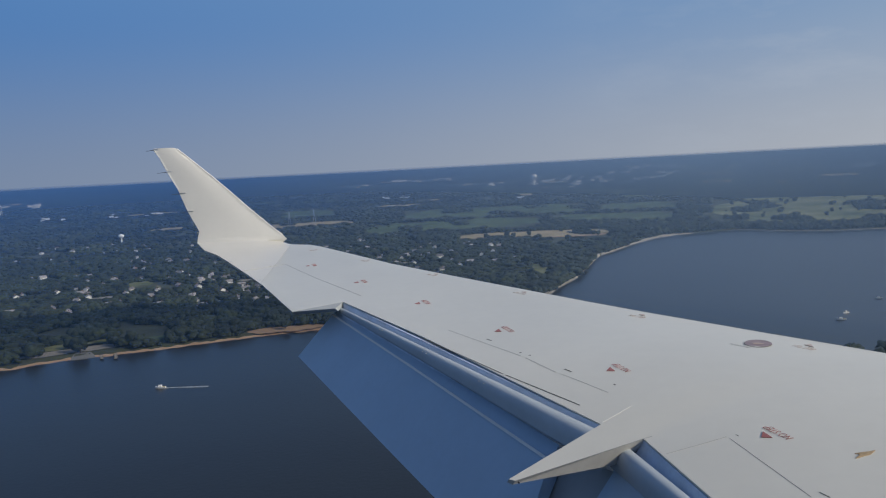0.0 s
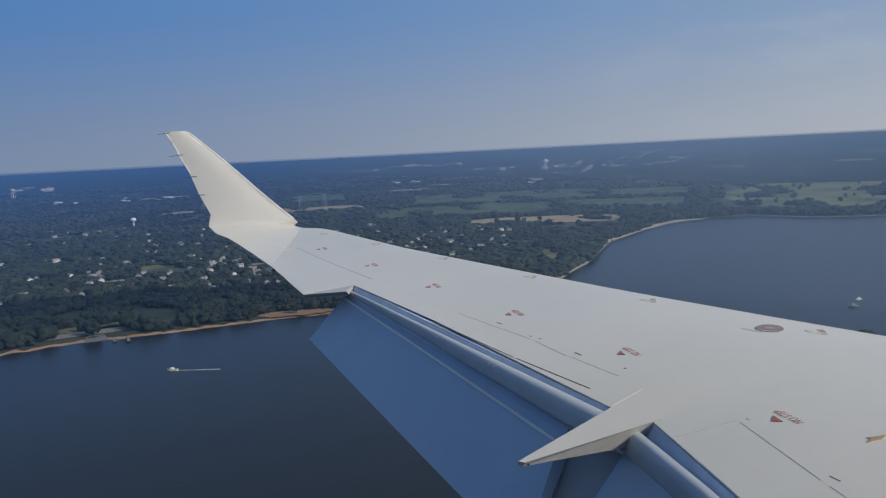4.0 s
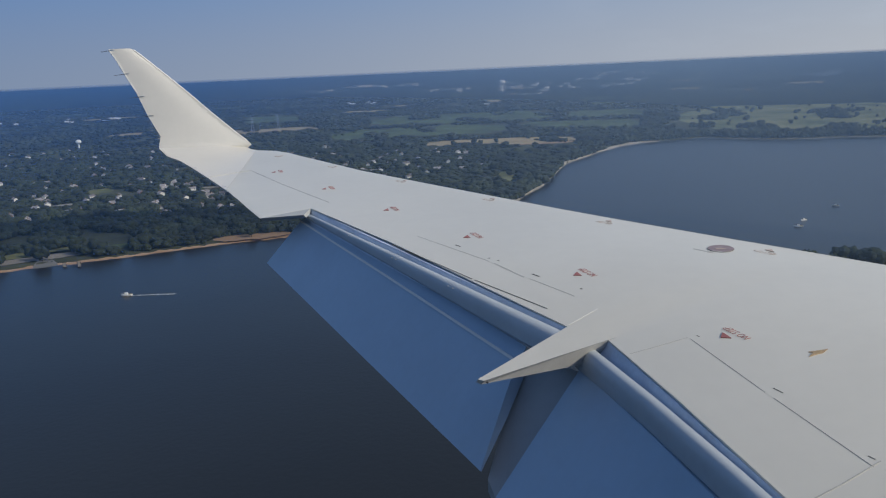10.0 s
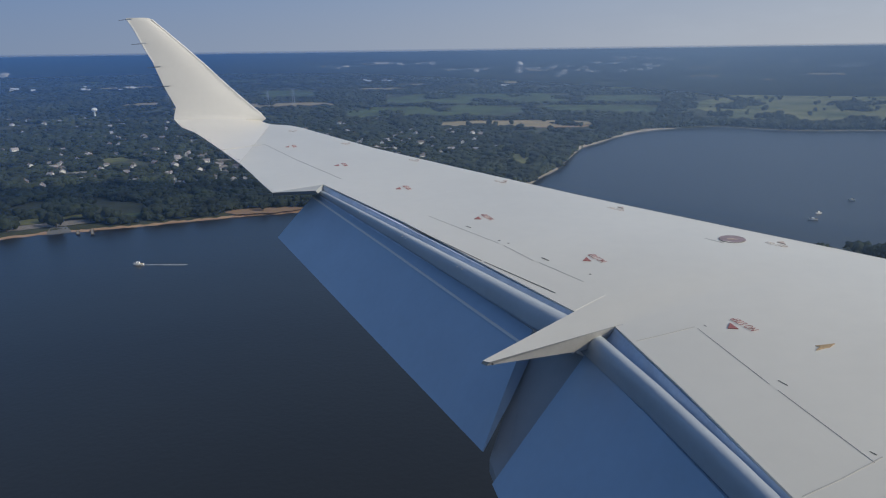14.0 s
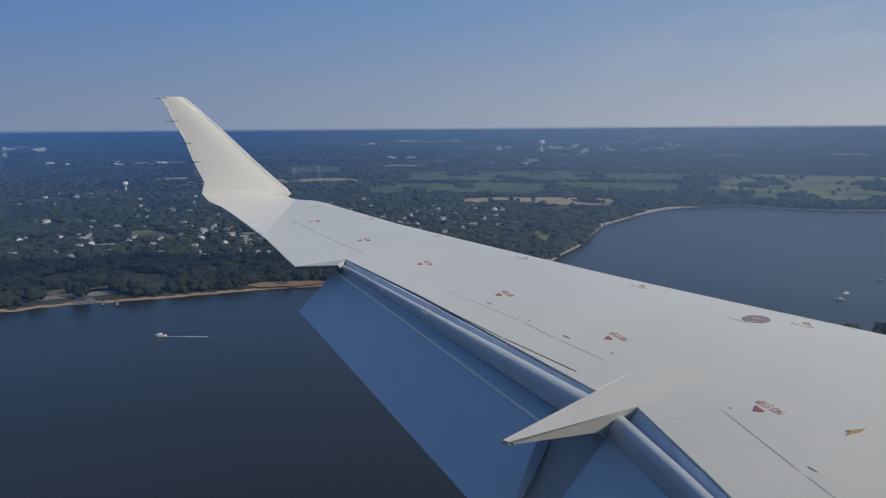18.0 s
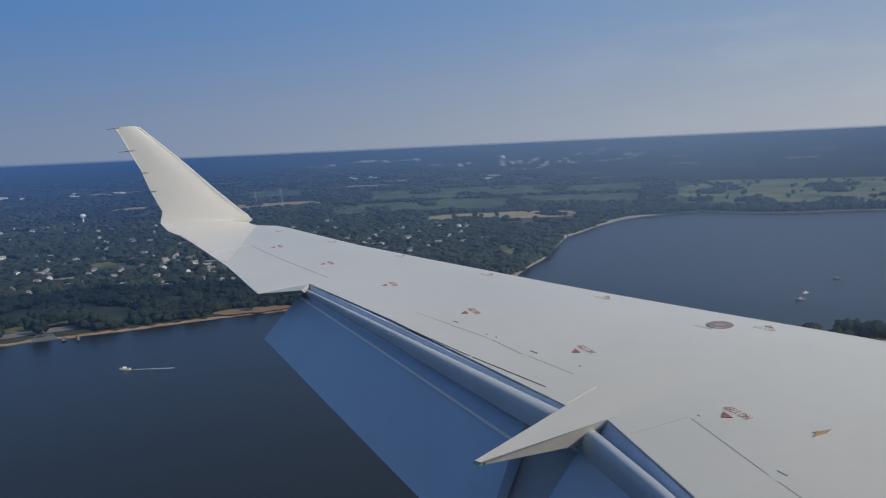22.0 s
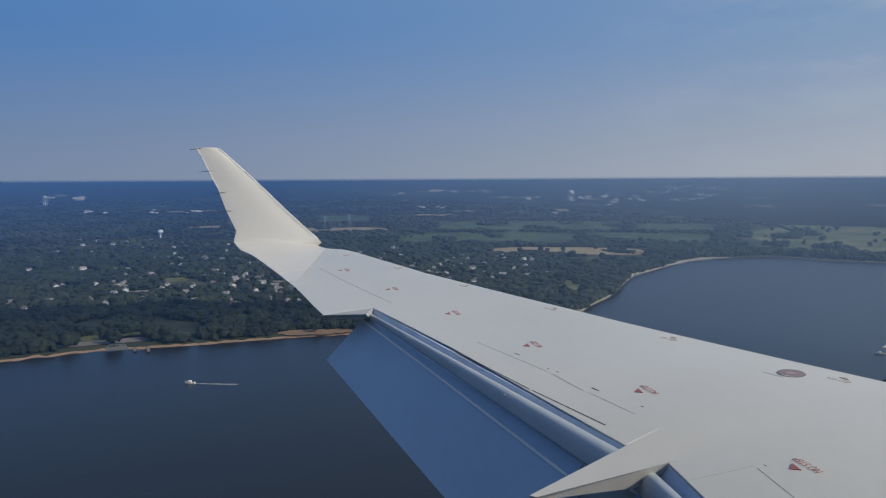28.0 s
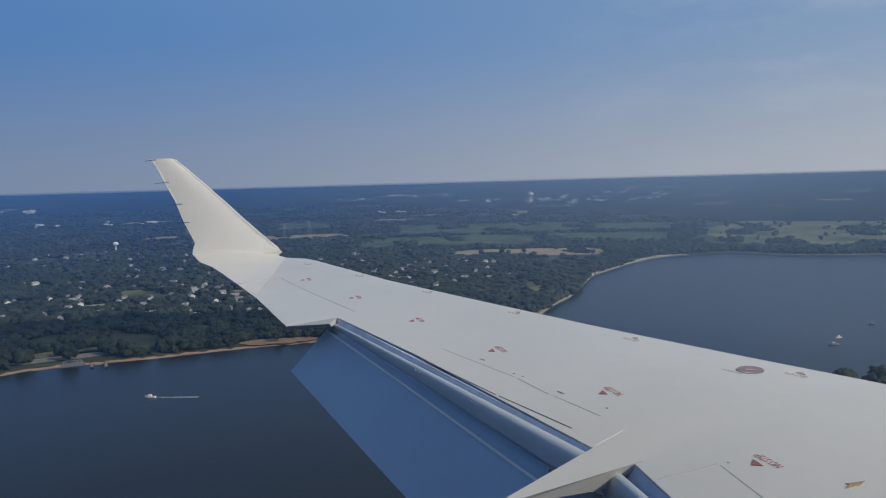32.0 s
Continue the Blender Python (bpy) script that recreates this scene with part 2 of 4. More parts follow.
def loft(name, rings, mat, parent=None, label="", smooth=True, sharp=40):
    k = len(rings[0])
    verts = [v for r in rings for v in r]
    faces = [(i * k + j, i * k + (j + 1) % k, (i + 1) * k + (j + 1) % k, (i + 1) * k + j) for i in range(len(rings) - 1) for j in range(k)]
    faces += [tuple(range(k)), tuple(range((len(rings) - 1) * k, len(rings) * k))]
    return solid(name, verts, faces, mat, parent, label, smooth, sharp)


def box(bm, x, y, z, sx, sy, sz, turn=0.0, bevel=0.0):
    m = pose(x, y, z, 0, 0, turn) @ Matrix.Diagonal((sx, sy, sz, 1))
    made = bmesh.ops.create_cube(bm, size=1, matrix=m)["verts"]
    if bevel:
        bmesh.ops.bevel(bm, geom=list({e for v in made for e in v.link_edges}), offset=bevel, segments=2, affect="EDGES")
    return bm


def tube(bm, a, b, ra, rb, seg=8):
    a, b = Vector(a), Vector(b)
    m = Matrix.Translation((a + b) / 2) @ (b - a).to_track_quat("Z", "Y").to_matrix().to_4x4()
    bmesh.ops.create_cone(bm, cap_ends=True, segments=seg, radius1=ra, radius2=rb, depth=(b - a).length, matrix=m)
    return bm


# ---- the wing ----
LEADING = ((5.6, -0.4), (5.2, 0.1), (3.0, 2.74), (2.222, 3.713), (1.701, 4.363), (0.879, 5.435), (0.0, 6.64), (-0.77, 7.72))
TRAILING = ((1.32, -0.55), (1.25, -0.15), (0.902, 1.774), (0.784, 2.437), (0.671, 2.991), (0.535, 3.165), (-0.299, 4.772), (-0.995, 5.988))


def chordwise(x, y):
    """Places along the span and, towards the nose, along the chord."""
    return 0.908 * y - 0.418 * x, 0.908 * x + 0.418 * y


FRONT, BACK = [chordwise(*q) for q in LEADING], [chordwise(*q) for q in TRAILING]


def camber(x, y):
    """How far the upper face bulges over the plane through its edges, or falls away behind it; the outer panels are flat."""
    s, q = chordwise(x, y)
    f, b = (float(np.interp(s, [e[0] for e in line], [e[1] for e in line])) for line in (FRONT, BACK))
    u, t = min(1.0, (q - b) / (f - b)), min(1.0, max(0.0, (5.6 - s) / 3.4))
    bulge = u * (1.0 - u) + 0.03 * u * u if u > 0 else u
    return 0.165 * (f - b) * t * t * (3 - 2 * t) * bulge


def plane(x, y, up=0.0):
    return Vector((x, y, EYE - 1.25 + 0.052 * y + 0.02 * x + up))


def skin(x, y, up=0.0):
    """A point of the wing's upper face, on the line from the window to (x, y) of the plane through its edges."""
    k = 1.0
    for _ in range(6):
        k = 1 - camber(k * x, k * y) / 1.25
    return plane(k * x, k * y, camber(k * x, k * y) + up)


wing = thing("aircraft_wing", "white swept airliner wing with extended flaps and an upturned winglet", "aircraft wing")
UPPER = ((1, 0), (0.85, 0), (0.6, 0), (0.35, 0), (0.16, 0), (0.06, -0.001), (0.02, -0.003), (0.0, -0.008), (-0.012, -0.018), (-0.016, -0.035))
LOWER = ((-0.008, -0.06), (0.04, -0.12), (0.25, -0.2), (0.55, -0.17), (0.85, -0.06), (1, -0.006))


def section(le, te, thick, upper=UPPER):
    le, te = plane(*le), plane(*te)
    ring = []
    for c, h in upper + LOWER:
        q = le.lerp(te, c)
        ring.append(q + Vector((0, 0, h * thick + (camber(q.x, q.y) if 0 < c < 1 and h > -0.01 else 0.0))))
    return ring


def fine(stations, many):
    """The same stations with many steps between each two."""
    for a, b in zip(stations, stations[1:]):
        for i in range(many):
            t = i / many
            yield tuple(Vector(p).lerp(Vector(q), t)[:] for p, q in zip(a[:2], b[:2])) + (a[2] + (b[2] - a[2]) * t,)
    yield stations[-1]


ARCHED = tuple((1 - k / 30, 0) for k in range(28)) + UPPER[5:]


loft("main_skin", [section(*s, ARCHED) for s in fine((
    ((-0.77, 7.72), (-0.995, 5.988), 0.75), ((0.0, 6.64), (-0.299, 4.772), 0.85), ((0.879, 5.435), (0.535, 3.165), 1.0),
    ((1.701, 4.363), (0.671, 2.991), 1.1), ((2.222, 3.713), (0.784, 2.437), 1.2), ((3.0, 2.74), (0.902, 1.774), 1.4),
    ((5.2, 0.1), (1.25, -0.15), 1.8), ((5.6, -0.4), (1.32, -0.55), 1.8)), 24)], WING, wing, "light grey painted upper skin")
loft("outer_skin", [section(*s) for s in (
    ((-2.239, 9.745), (-1.93, 7.04), 0.35), ((-2.10, 9.66), (-1.90, 6.98), 0.38), ((-1.965, 9.582), (-1.82, 6.80), 0.42), ((-1.782, 9.344), (-1.70, 6.54), 0.48),
    ((-1.549, 8.969), (-1.52, 6.13), 0.55), ((-0.82, 7.80), (-1.349, 5.755), 0.62), ((-0.77, 7.72), (-0.995, 5.988), 0.75))], WING, wing)

# the upturned tip: a blend out of the wing, then the blade
root, tip_cant = Vector((-2.239, 9.745, EYE - 0.788)), 0.3


def blade(x, z):
    return Vector((x, root.y + tip_cant * (z - root.z + EYE), z + EYE))


def rel(x, y, z):
    return Vector((x, y, EYE + z))


blend_rows = (
    (root, skin(-2.09, 8.4), skin(-1.93, 7.04)),
    (root + Vector((-0.06, 0.02, 0.012)), rel(-2.34, 9.0, -0.79), rel(-2.304, 7.715, -0.865)),
    (root + Vector((-0.09, 0.03, 0.022)), rel(-2.46, 9.22, -0.772), rel(-2.61, 8.264, -0.822)),
    (root + Vector((-0.12, 0.035, 0.035)), rel(-2.6, 9.45, -0.745), rel(-2.849, 8.643, -0.778)),
    (root + Vector((-0.14, 0.04, 0.048)), rel(-2.72, 9.63, -0.71), rel(-3.075, 8.9, -0.742)),
    )
low = Vector((0, 0.02, -0.07))
rings = [[a, a.lerp(m, 0.5), m, m.lerp(c, 0.5), c, c + low * 0.3, m + low, a + low * 0.5] for a, m, c in blend_rows]
BLADE = ((-0.715, -2.30, -3.462), (-0.66, -2.352, -3.458), (-0.571, -2.47, -3.438), (-0.30, -2.79, -3.60), (-0.018, -3.105, -3.735), (0.157, -3.312, -3.85), (0.40, -3.605, -3.99), (0.515, -3.75, -4.075), (0.535, -3.80, -4.084))
for z, le, te in BLADE:
    a, c = blade(le, z), blade(te, z)
    out = Vector((0, 1, -0.3)).normalized() * (0.035 if z < 0.5 else 0.018)
    rings.append([a, a.lerp(c, 0.2) - out * 0.6, a.lerp(c, 0.5) - out * 0.6, a.lerp(c, 0.8) - out * 0.3, c, c + out * 0.2, a.lerp(c, 0.4) + out, a + out * 0.3])
loft("winglet", rings, WHITE, wing, "cream white winglet blended out of the wing tip", sharp=70)


def ribbon(name, pts, width, mat, parent, label="", lift=0.004, face=Vector((0, 0, 1))):
    """A thin raised strip along a line on a face."""
    verts, faces = [], []
    for i, q in enumerate(pts):
        d = (Vector(pts[min(i + 1, len(pts) - 1)]) - Vector(pts[max(i - 1, 0)])).normalized()
        s = d.cross(face).normalized() * width / 2
        for side in (-1, 1):
            for up in (0.0, 1.0):
                verts.append(Vector(q) + s * side + face * (lift * up - 0.002))
    for i in range(len(pts) - 1):
        o = i * 4
        faces += [(o, o + 1, o + 5, o + 4), (o + 3, o + 2, o + 6, o + 7), (o + 1, o + 3, o + 7, o + 5), (o + 2, o, o + 4, o + 6)]
    e = (len(pts) - 1) * 4
    faces += [(0, 2, 3, 1), (e, e + 1, e + 3, e + 2)]
    return solid(name, verts, faces, mat, parent, label)


inward = Vector((0, -1, 0.3)).normalized()
forward = Vector((0.68, -0.68, 0.27)).normalized()
ribbon("leading_edge_strip", [blade(le - 0.002, z) + inward * 0.006 for z, le, te in BLADE[1:8]], 0.013, TRIM, wing, "bright white leading edge strip", 0.003, forward)
for k in range(1, 9):
    z0, z1 = -0.60 + 0.11 * k, -0.60 + 0.11 * k + 0.085
    edge = [(z, float(np.interp(z, [q[0] for q in BLADE], [q[1] for q in BLADE]))) for z in (z0, z1)]
    ribbon("boot_seam", [blade(le - 0.05, z) + inward * 0.0075 for z, le in edge], 0.0055, FAINT, wing, "", 0.003, inward)
ribbon("trailing_edge_strip", [blade(te + 0.014, z) + inward * 0.003 for z, le, te in BLADE[4:8]], 0.014, TRIM, wing, "", 0.003, inward)
for z, te, long in ((0.52, -4.075, 0.11), (0.22, -3.885, 0.14), (-0.07, -3.70, 0.13), (-0.31, -3.59, 0.16)):
    a = blade(te + 0.02, z)
    wick = part("static_wick", tube(bmesh.new(), a, a + Vector((-long, -0.02, -0.012)), 0.004, 0.002, 6), BLACK, wing, "thin black static discharger")
    part("wick_base", tube(bmesh.new(), a + Vector((0.05, 0, 0.003)), a + Vector((-0.02, 0, 0)), 0.010, 0.008, 6), METAL, wick)
for x, y, z in ((-2.85, 8.66, -0.79), (-2.6, 8.26, -0.83), (-2.3, 7.72, -0.875), (-2.02, 7.22, -0.915)):
    a = rel(x, y, z)
    wick = part("static_wick", tube(bmesh.new(), a, a + Vector((-0.16, -0.03, -0.02)), 0.0035, 0.002, 6), BLACK, wing, "thin black static discharger")
    part("wick_base", tube(bmesh.new(), a + Vector((0.04, 0.01, 0.003)), a, 0.008, 0.007, 6), METAL, wick)

# the closing rib at the outer flap end
A4, A4B, LOWPT = skin(-1.349, 5.755, -0.001), skin(-1.0, 5.985, -0.001), rel(-1.026, 5.794, -0.975)
inn = Vector((0.01, 0.05, -0.03))
solid("end_rib", [A4, A4B, LOWPT, A4 + inn + Vector((0, 0, -0.004)), A4B + inn, LOWPT + inn], [(0, 1, 2), (3, 5, 4), (0, 3, 4, 1), (1, 4, 5, 2), (2, 5, 3, 0)], RIB, wing, "rib closing the flap bay, shade in its grey")

# flaps: each has a rounded vane in front and a broad panel behind
up = Vector((-0.02, -0.052, 1)).normalized()


def flap_axes(a, b, angle):
    u = (b - a).normalized()
    aft = u.cross(up)
    if aft.x > 0:
        aft = -aft
    v = aft * math.cos(radians(angle)) - up * math.sin(radians(angle))
    nrm = u.cross(v)
    if nrm.z < 0:
        nrm = -nrm
    return u, v, nrm


FLAP_ANGLE = 46


def flap_piece(name, a, b, drop, stations, mat, parent, label, sharp=35):
    """stations: place along the hinge line, skew, and the profile as (v, n) round it."""
    u, v, nrm = flap_axes(a, b, FLAP_ANGLE)
    o = a - up * drop
    return loft(name, [[o + u * (s + skew * q[0]) + v * q[0] + nrm * q[1] for q in prof] for s, skew, prof in stations], mat, parent, label, True, sharp)


def vane_profile(crest, back, fall=0.02):
    """A rounded nose that turns up to the sun at its sharp crest and falls away smoothly to its rear edge."""
    w = back - crest
    top = [(crest + w * t, w * (1.2 * t - 1.75 * t * t + 0.7 * t ** 3) - fall * t * t) for t in [k / 16 for k in range(17)]]
    return top + [(back + 0.004, -fall - 0.03), (crest + 0.3 * w, -0.10), (crest + 0.004, -0.08), (crest + 0.001, -0.02)]


def panel_profile(front, back):
    """A broad panel with a small lip at its front and the shoulder that runs under the vane."""
    return [(front - 0.075, -0.022), (front - 0.012, -0.012), (front - 0.004, -0.008), (front, 0.002), (front + 0.005, 0.006), (front + 0.012, 0.006), (front + 0.03, 0.003), ((front + back) / 2, 0.003), (back, -0.001), (back, -0.008), ((front + back) / 2, -0.05), (front + 0.04, -0.07), (front - 0.06, -0.05)]


FA, FB = skin(-0.995, 5.988), skin(0.535, 3.165)
FC, FD = skin(0.671, 2.991), skin(0.902, 1.774)
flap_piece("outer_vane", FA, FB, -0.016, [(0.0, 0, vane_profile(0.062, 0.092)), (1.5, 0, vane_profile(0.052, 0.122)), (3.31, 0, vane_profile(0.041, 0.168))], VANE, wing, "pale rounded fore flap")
flap_piece("outer_flap", FA, FB, 0.03, [(-0.05, -0.19, panel_profile(0.097, 0.527)), (1.5, 0.1, panel_profile(0.15, 0.615)), (2.955, 0.378, panel_profile(0.21, 0.697))], FLAP, wing, "broad flap panel with blue shade painted on")
u, v, nrm = flap_axes(FA, FB, FLAP_ANGLE)
lip = [FA - up * 0.03 + u * s + v * f + nrm * 0.007 for s, f in ((-0.065, 0.105), (1.51, 0.158), (3.03, 0.218))]
# white ribbon paints the sky glint that the lip would catch
ribbon("lip_glint_strip", lip, 0.014, TRIM, wing, "worn pale strip with sky glint painted along the flap lip", 0.005, nrm)
for s in (0.9, 1.6, 2.3):
    for gap in (0.0, 0.05):
        w0 = 0.03 + 0.094 * s / 3.15
        c = FA + up * 0.016 + u * (s + gap) + v * ((0.062 - 0.0063 * s) + 0.42 * w0) + nrm * (w0 * 0.247 - 0.004)
        part("fastener", tube(bmesh.new(), c, c + nrm * 0.004, 0.0028, 0.0025, 8), TRIM, wing)
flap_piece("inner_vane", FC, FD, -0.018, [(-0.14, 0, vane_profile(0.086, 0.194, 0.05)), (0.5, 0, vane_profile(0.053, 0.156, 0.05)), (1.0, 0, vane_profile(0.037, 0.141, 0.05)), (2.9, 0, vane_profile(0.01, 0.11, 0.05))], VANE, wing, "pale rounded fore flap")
flap_piece("inner_flap", FC, FD, 0.05, [(-0.10, 0.217, panel_profile(0.130, 0.789)), (0.5, 0, panel_profile(0.108, 0.785)), (2.9, 0, panel_profile(0.06, 0.77))], FLAP, wing, "broad flap panel with blue shade painted on")
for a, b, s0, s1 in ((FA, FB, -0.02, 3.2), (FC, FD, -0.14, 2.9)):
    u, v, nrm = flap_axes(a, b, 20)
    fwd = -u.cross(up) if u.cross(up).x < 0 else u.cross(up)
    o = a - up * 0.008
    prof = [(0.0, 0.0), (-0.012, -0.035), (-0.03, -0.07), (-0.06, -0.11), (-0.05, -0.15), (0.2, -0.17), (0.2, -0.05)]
    loft("flap_cove", [[o + u * s + fwd * q[0] + up * q[1] for q in prof] for s in (s0, s1)], COVE, wing, "cove behind the rear spar, blue shade in its colour", True, 50)

# the flap track fairing, a long wedge that runs out behind the trailing edge
TIP, B0, C0 = skin(0.115, 2.698), skin(0.535, 3.165), skin(0.671, 2.991)
reach = TIP.y / 2.698
tip_low, low_c = rel(0.1257 * reach, 2.694 * reach, -1.1245 * reach), rel(0.547, 2.997, -1.187)
tip_in = skin(0.137, 2.684)
under_b = B0 + Vector((0.06, 0.06, -0.13))
inward_b, inward_c = skin(0.535 + 0.036, 3.165 + 0.017, 0.0015), skin(0.671 + 0.036, 2.991 + 0.017, 0.0015)
raise_ = Vector((0, 0, 0.0015))
verts = [TIP + raise_, B0 + raise_, inward_b, inward_c, C0 + raise_, tip_in + raise_, TIP + Vector((0, 0, -0.012)), tip_low, under_b, C0 + Vector((0.08, 0.12, -0.13)), low_c]
solid("track_fairing", verts, [(0, 1, 4, 5), (1, 2, 3, 4), (0, 6, 8, 1), (0, 5, 7, 6), (1, 8, 9, 2), (2, 9, 3), (6, 7, 10, 9, 8)], WING, wing, "pale grey wedge-shaped flap track fairing", True, 25)
out = Vector((0.002, -0.002, 0))
side = [tip_in + raise_ + out, C0 + raise_ + out, inward_c + out, verts[9] + out, low_c + out, tip_low + out]
solid("fairing_side", side + [q + Vector((-0.02, 0.03, -0.002)) for q in side], [(0, 1, 2, 3, 4, 5)] + [(a, (a + 1) % 6, 6 + (a + 1) % 6, 6 + a) for a in range(6)] + [(11, 10, 9, 8, 7, 6)], FAIRING, wing, "dirt-streaked fairing side, its shade painted as darker grey")
part("drain", tube(bmesh.new(), tip_in + Vector((0.012, -0.004, -0.004)), tip_in + Vector((0.016, -0.008, -0.005)), 0.004, 0.004, 8), BLACK, wing)
u, v, nrm = flap_axes(FA, FB, FLAP_ANGLE)
o = FA - up * 0.1
uu, vv, nn = flap_axes(FC, FD, FLAP_ANGLE)
oo = FC - up * 0.1
lower = [o + u * 2.95 + v * 0.10 - nrm * 0.02, o + u * 3.20 + v * 0.66 - nrm * 0.03, oo + uu * 0.07 + vv * 0.76 - nn * 0.03, oo - uu * 0.08 + vv * 0.10 - nn * 0.02]
solid("track_housing", lower + [q - Vector((0, 0, 0.06)) for q in lower], [(0, 1, 2, 3), (7, 6, 5, 4), (0, 4, 5, 1), (1, 5, 6, 2), (2, 6, 7, 3), (3, 7, 4, 0)], HOUSING, wing, "dull dark housing between the flaps")

# panel joints and latches on the upper skin
for name, mat, width, pts in (
        ("aileron_gap", WORN, 0.0045, ((-1.944, 8.114), (-1.45, 7.18), (-0.883, 6.188))),
        ("spoiler_gap", SEAM, 0.0065, ((-0.297, 4.73), (0.161, 3.921))),
        ("spoiler_gap", SEAM, 0.0065, ((0.175, 3.90), (0.481, 3.403))),
        ("panel_joint", FAINT, 0.004, ((-0.141, 4.896), (0.276, 4.223))),
        ("panel_joint", FAINT, 0.008, ((0.30, 4.18), (0.433, 3.895))),
        ("panel_joint", FAINT, 0.004, ((0.46, 3.86), (0.636, 3.547))),
        ("panel_joint", FAINT, 0.004, ((0.722, 2.838), (0.86, 2.90), (0.988, 2.961))),
        ("panel_joint", JOINT, 0.0016, ((0.996, 2.945), (1.088, 2.448))),
        ("panel_joint", JOINT, 0.0016, ((1.098, 2.405), (1.189, 1.963))),
        ("panel_joint", FAINT, 0.004, ((1.225, 1.99), (1.06, 1.89), (0.92, 1.815))),
        ("latch", SEAM, 0.0036, ((1.128, 2.475), (1.144, 2.435))),
        ("latch", SEAM, 0.0036, ((1.031, 2.975), (1.037, 2.962))),
        ("latch", SEAM, 0.009, ((0.099, 4.618), (0.126, 4.576))),
        ("latch", SEAM, 0.009, ((0.483, 3.939), (0.512, 3.887))),
        ("latch", SEAM, 0.009, ((0.276, 4.29), (0.284, 4.28))),
        ("latch", SEAM, 0.009, ((0.323, 4.228), (0.331, 4.218))),
        ("latch", SEAM, 0.009, ((0.684, 3.655), (0.690, 3.643))),
        ("latch", SEAM, 0.0036, ((1.205, 2.02), (1.215, 2.0)))):
    line = [(x0 + (x1 - x0) * k / 12, y0 + (y1 - y0) * k / 12) for (x0, y0), (x1, y1) in zip(pts, pts[1:]) for k in range(12)] + [pts[-1]]
    ribbon(name, [skin(x, y, 0.002) for x, y in line], width, mat, wing, "", 0.001)
# a thin line painted for the change of shading at the winglet root
tip_line = [skin(-2.235, 9.72, 0.002), skin(-2.16, 9.0, 0.002), skin(-2.08, 8.35, 0.002), skin(-1.94, 7.08, 0.002)]
ribbon("tip_shade_line", tip_line, 0.0035, FAINT, wing, "thin grey line for the shading step where the winglet joins", 0.001)

ribbon("aileron_end_gap", [rel(-2.275, 7.67, -0.866), rel(-2.165, 7.825, -0.868), rel(-2.05, 8.035, -0.867), rel(-1.95, 8.11, -0.866)], 0.003, FAINT, wing, "", 0.003)
ribbon("fairing_seam", [skin(0.54 + 0.041 * k, 3.18 + 0.0435 * k, 0.003) for k in range(5)], 0.002, TRIM, wing, "pale sealant line", 0.001)

# stencils
letters = bpy.data.curves.new("lettering", "FONT")
letters.offset = -0.0011
letters.body, letters.size, letters.extrude, letters.align_x = "NO STEP", 0.052, 0.0006, "LEFT"
proto = bpy.data.objects.new("lettering_source", letters)
scene.collection.objects.link(proto)
text_mesh = proto.to_mesh().copy()
bpy.data.objects.remove(proto)
text_mesh.materials.clear()
text_mesh.materials.append(RED)


def stencil(x, y, turn, size, mat):
    """NO STEP, with the red arrowhead beside it; x, y: where the arrowhead lies."""
    c, sn = math.cos(turn), math.sin(turn)

    def at(a, b, h=0.004):
        return skin(x + c * a - sn * b, y + sn * a + c * b, h)
    q = [(-0.034 * size, 0.0), (0.030 * size, -0.008 * size), (-0.012 * size, 0.034 * size)]
    head = solid("stencil", [at(a, b, h) for h in (0.0005, 0.0034) for a, b in q], [(0, 1, 2), (5, 4, 3), (0, 3, 4, 1), (1, 4, 5, 2), (2, 5, 3, 0)], mat, wing, "red NO STEP stencil with an arrowhead")
    word_mesh = text_mesh.copy()
    word_mesh.materials[0] = mat
    for q in word_mesh.vertices:
        q.co = at(size * (0.68 * q.co.x - 0.074), size * (1.05 * q.co.y - 0.069), 0.0026 + q.co.z)
    word = new("lettering", word_mesh)
    word.parent = head
    word["label"] = "red words NO STEP"


for x, y, size in ((1.142, 2.955, 1.0), (0.717, 3.885, 1.05), (0.185, 4.80, 1.1), (-0.378, 5.755, 1.1), (-0.985, 6.79, 1.1), (-1.65, 7.91, 1.1)):
    stencil(x, y, radians(108), size, RED)
for x, y in ((1.80, 4.06), (1.12, 4.94), (0.43, 5.88), (-0.285, 6.91), (-1.04, 8.0), (-1.80, 9.05)):
    stencil(x, y, radians(-55), 0.9, FADED)
disc = bmesh.new()
bmesh.ops.create_cone(disc, cap_ends=True, segments=40, radius1=0.069, radius2=0.068, depth=0.002, matrix=Matrix.Translation(skin(1.566, 4.160, 0.003)) @ Vector((0, 0, 1)).rotation_difference(up).to_matrix().to_4x4())
cap = part("fuel_cap", disc, MAUVE, wing, "worn reddish fuel filler cap")
ring = bmesh.new()
for k in range(32):
    a0, a1 = k * math.pi / 16, (k + 1) * math.pi / 16
    tube(ring, skin(1.566 + 0.069 * math.cos(a0), 4.160 + 0.069 * math.sin(a0), 0.003), skin(1.566 + 0.069 * math.cos(a1), 4.160 + 0.069 * math.sin(a1), 0.003), 0.002, 0.002, 5)
part("rim", ring, WORN, cap)
ribbon("cap_handle", [skin(1.54, 4.165, 0.006), skin(1.592, 4.155, 0.006)], 0.03, FADED, cap, "", 0.001)
ribbon("vent_lip", [skin(1.43, 4.20, 0.002), skin(1.50, 4.10, 0.002)], 0.014, FAINT, wing, "", 0.001)
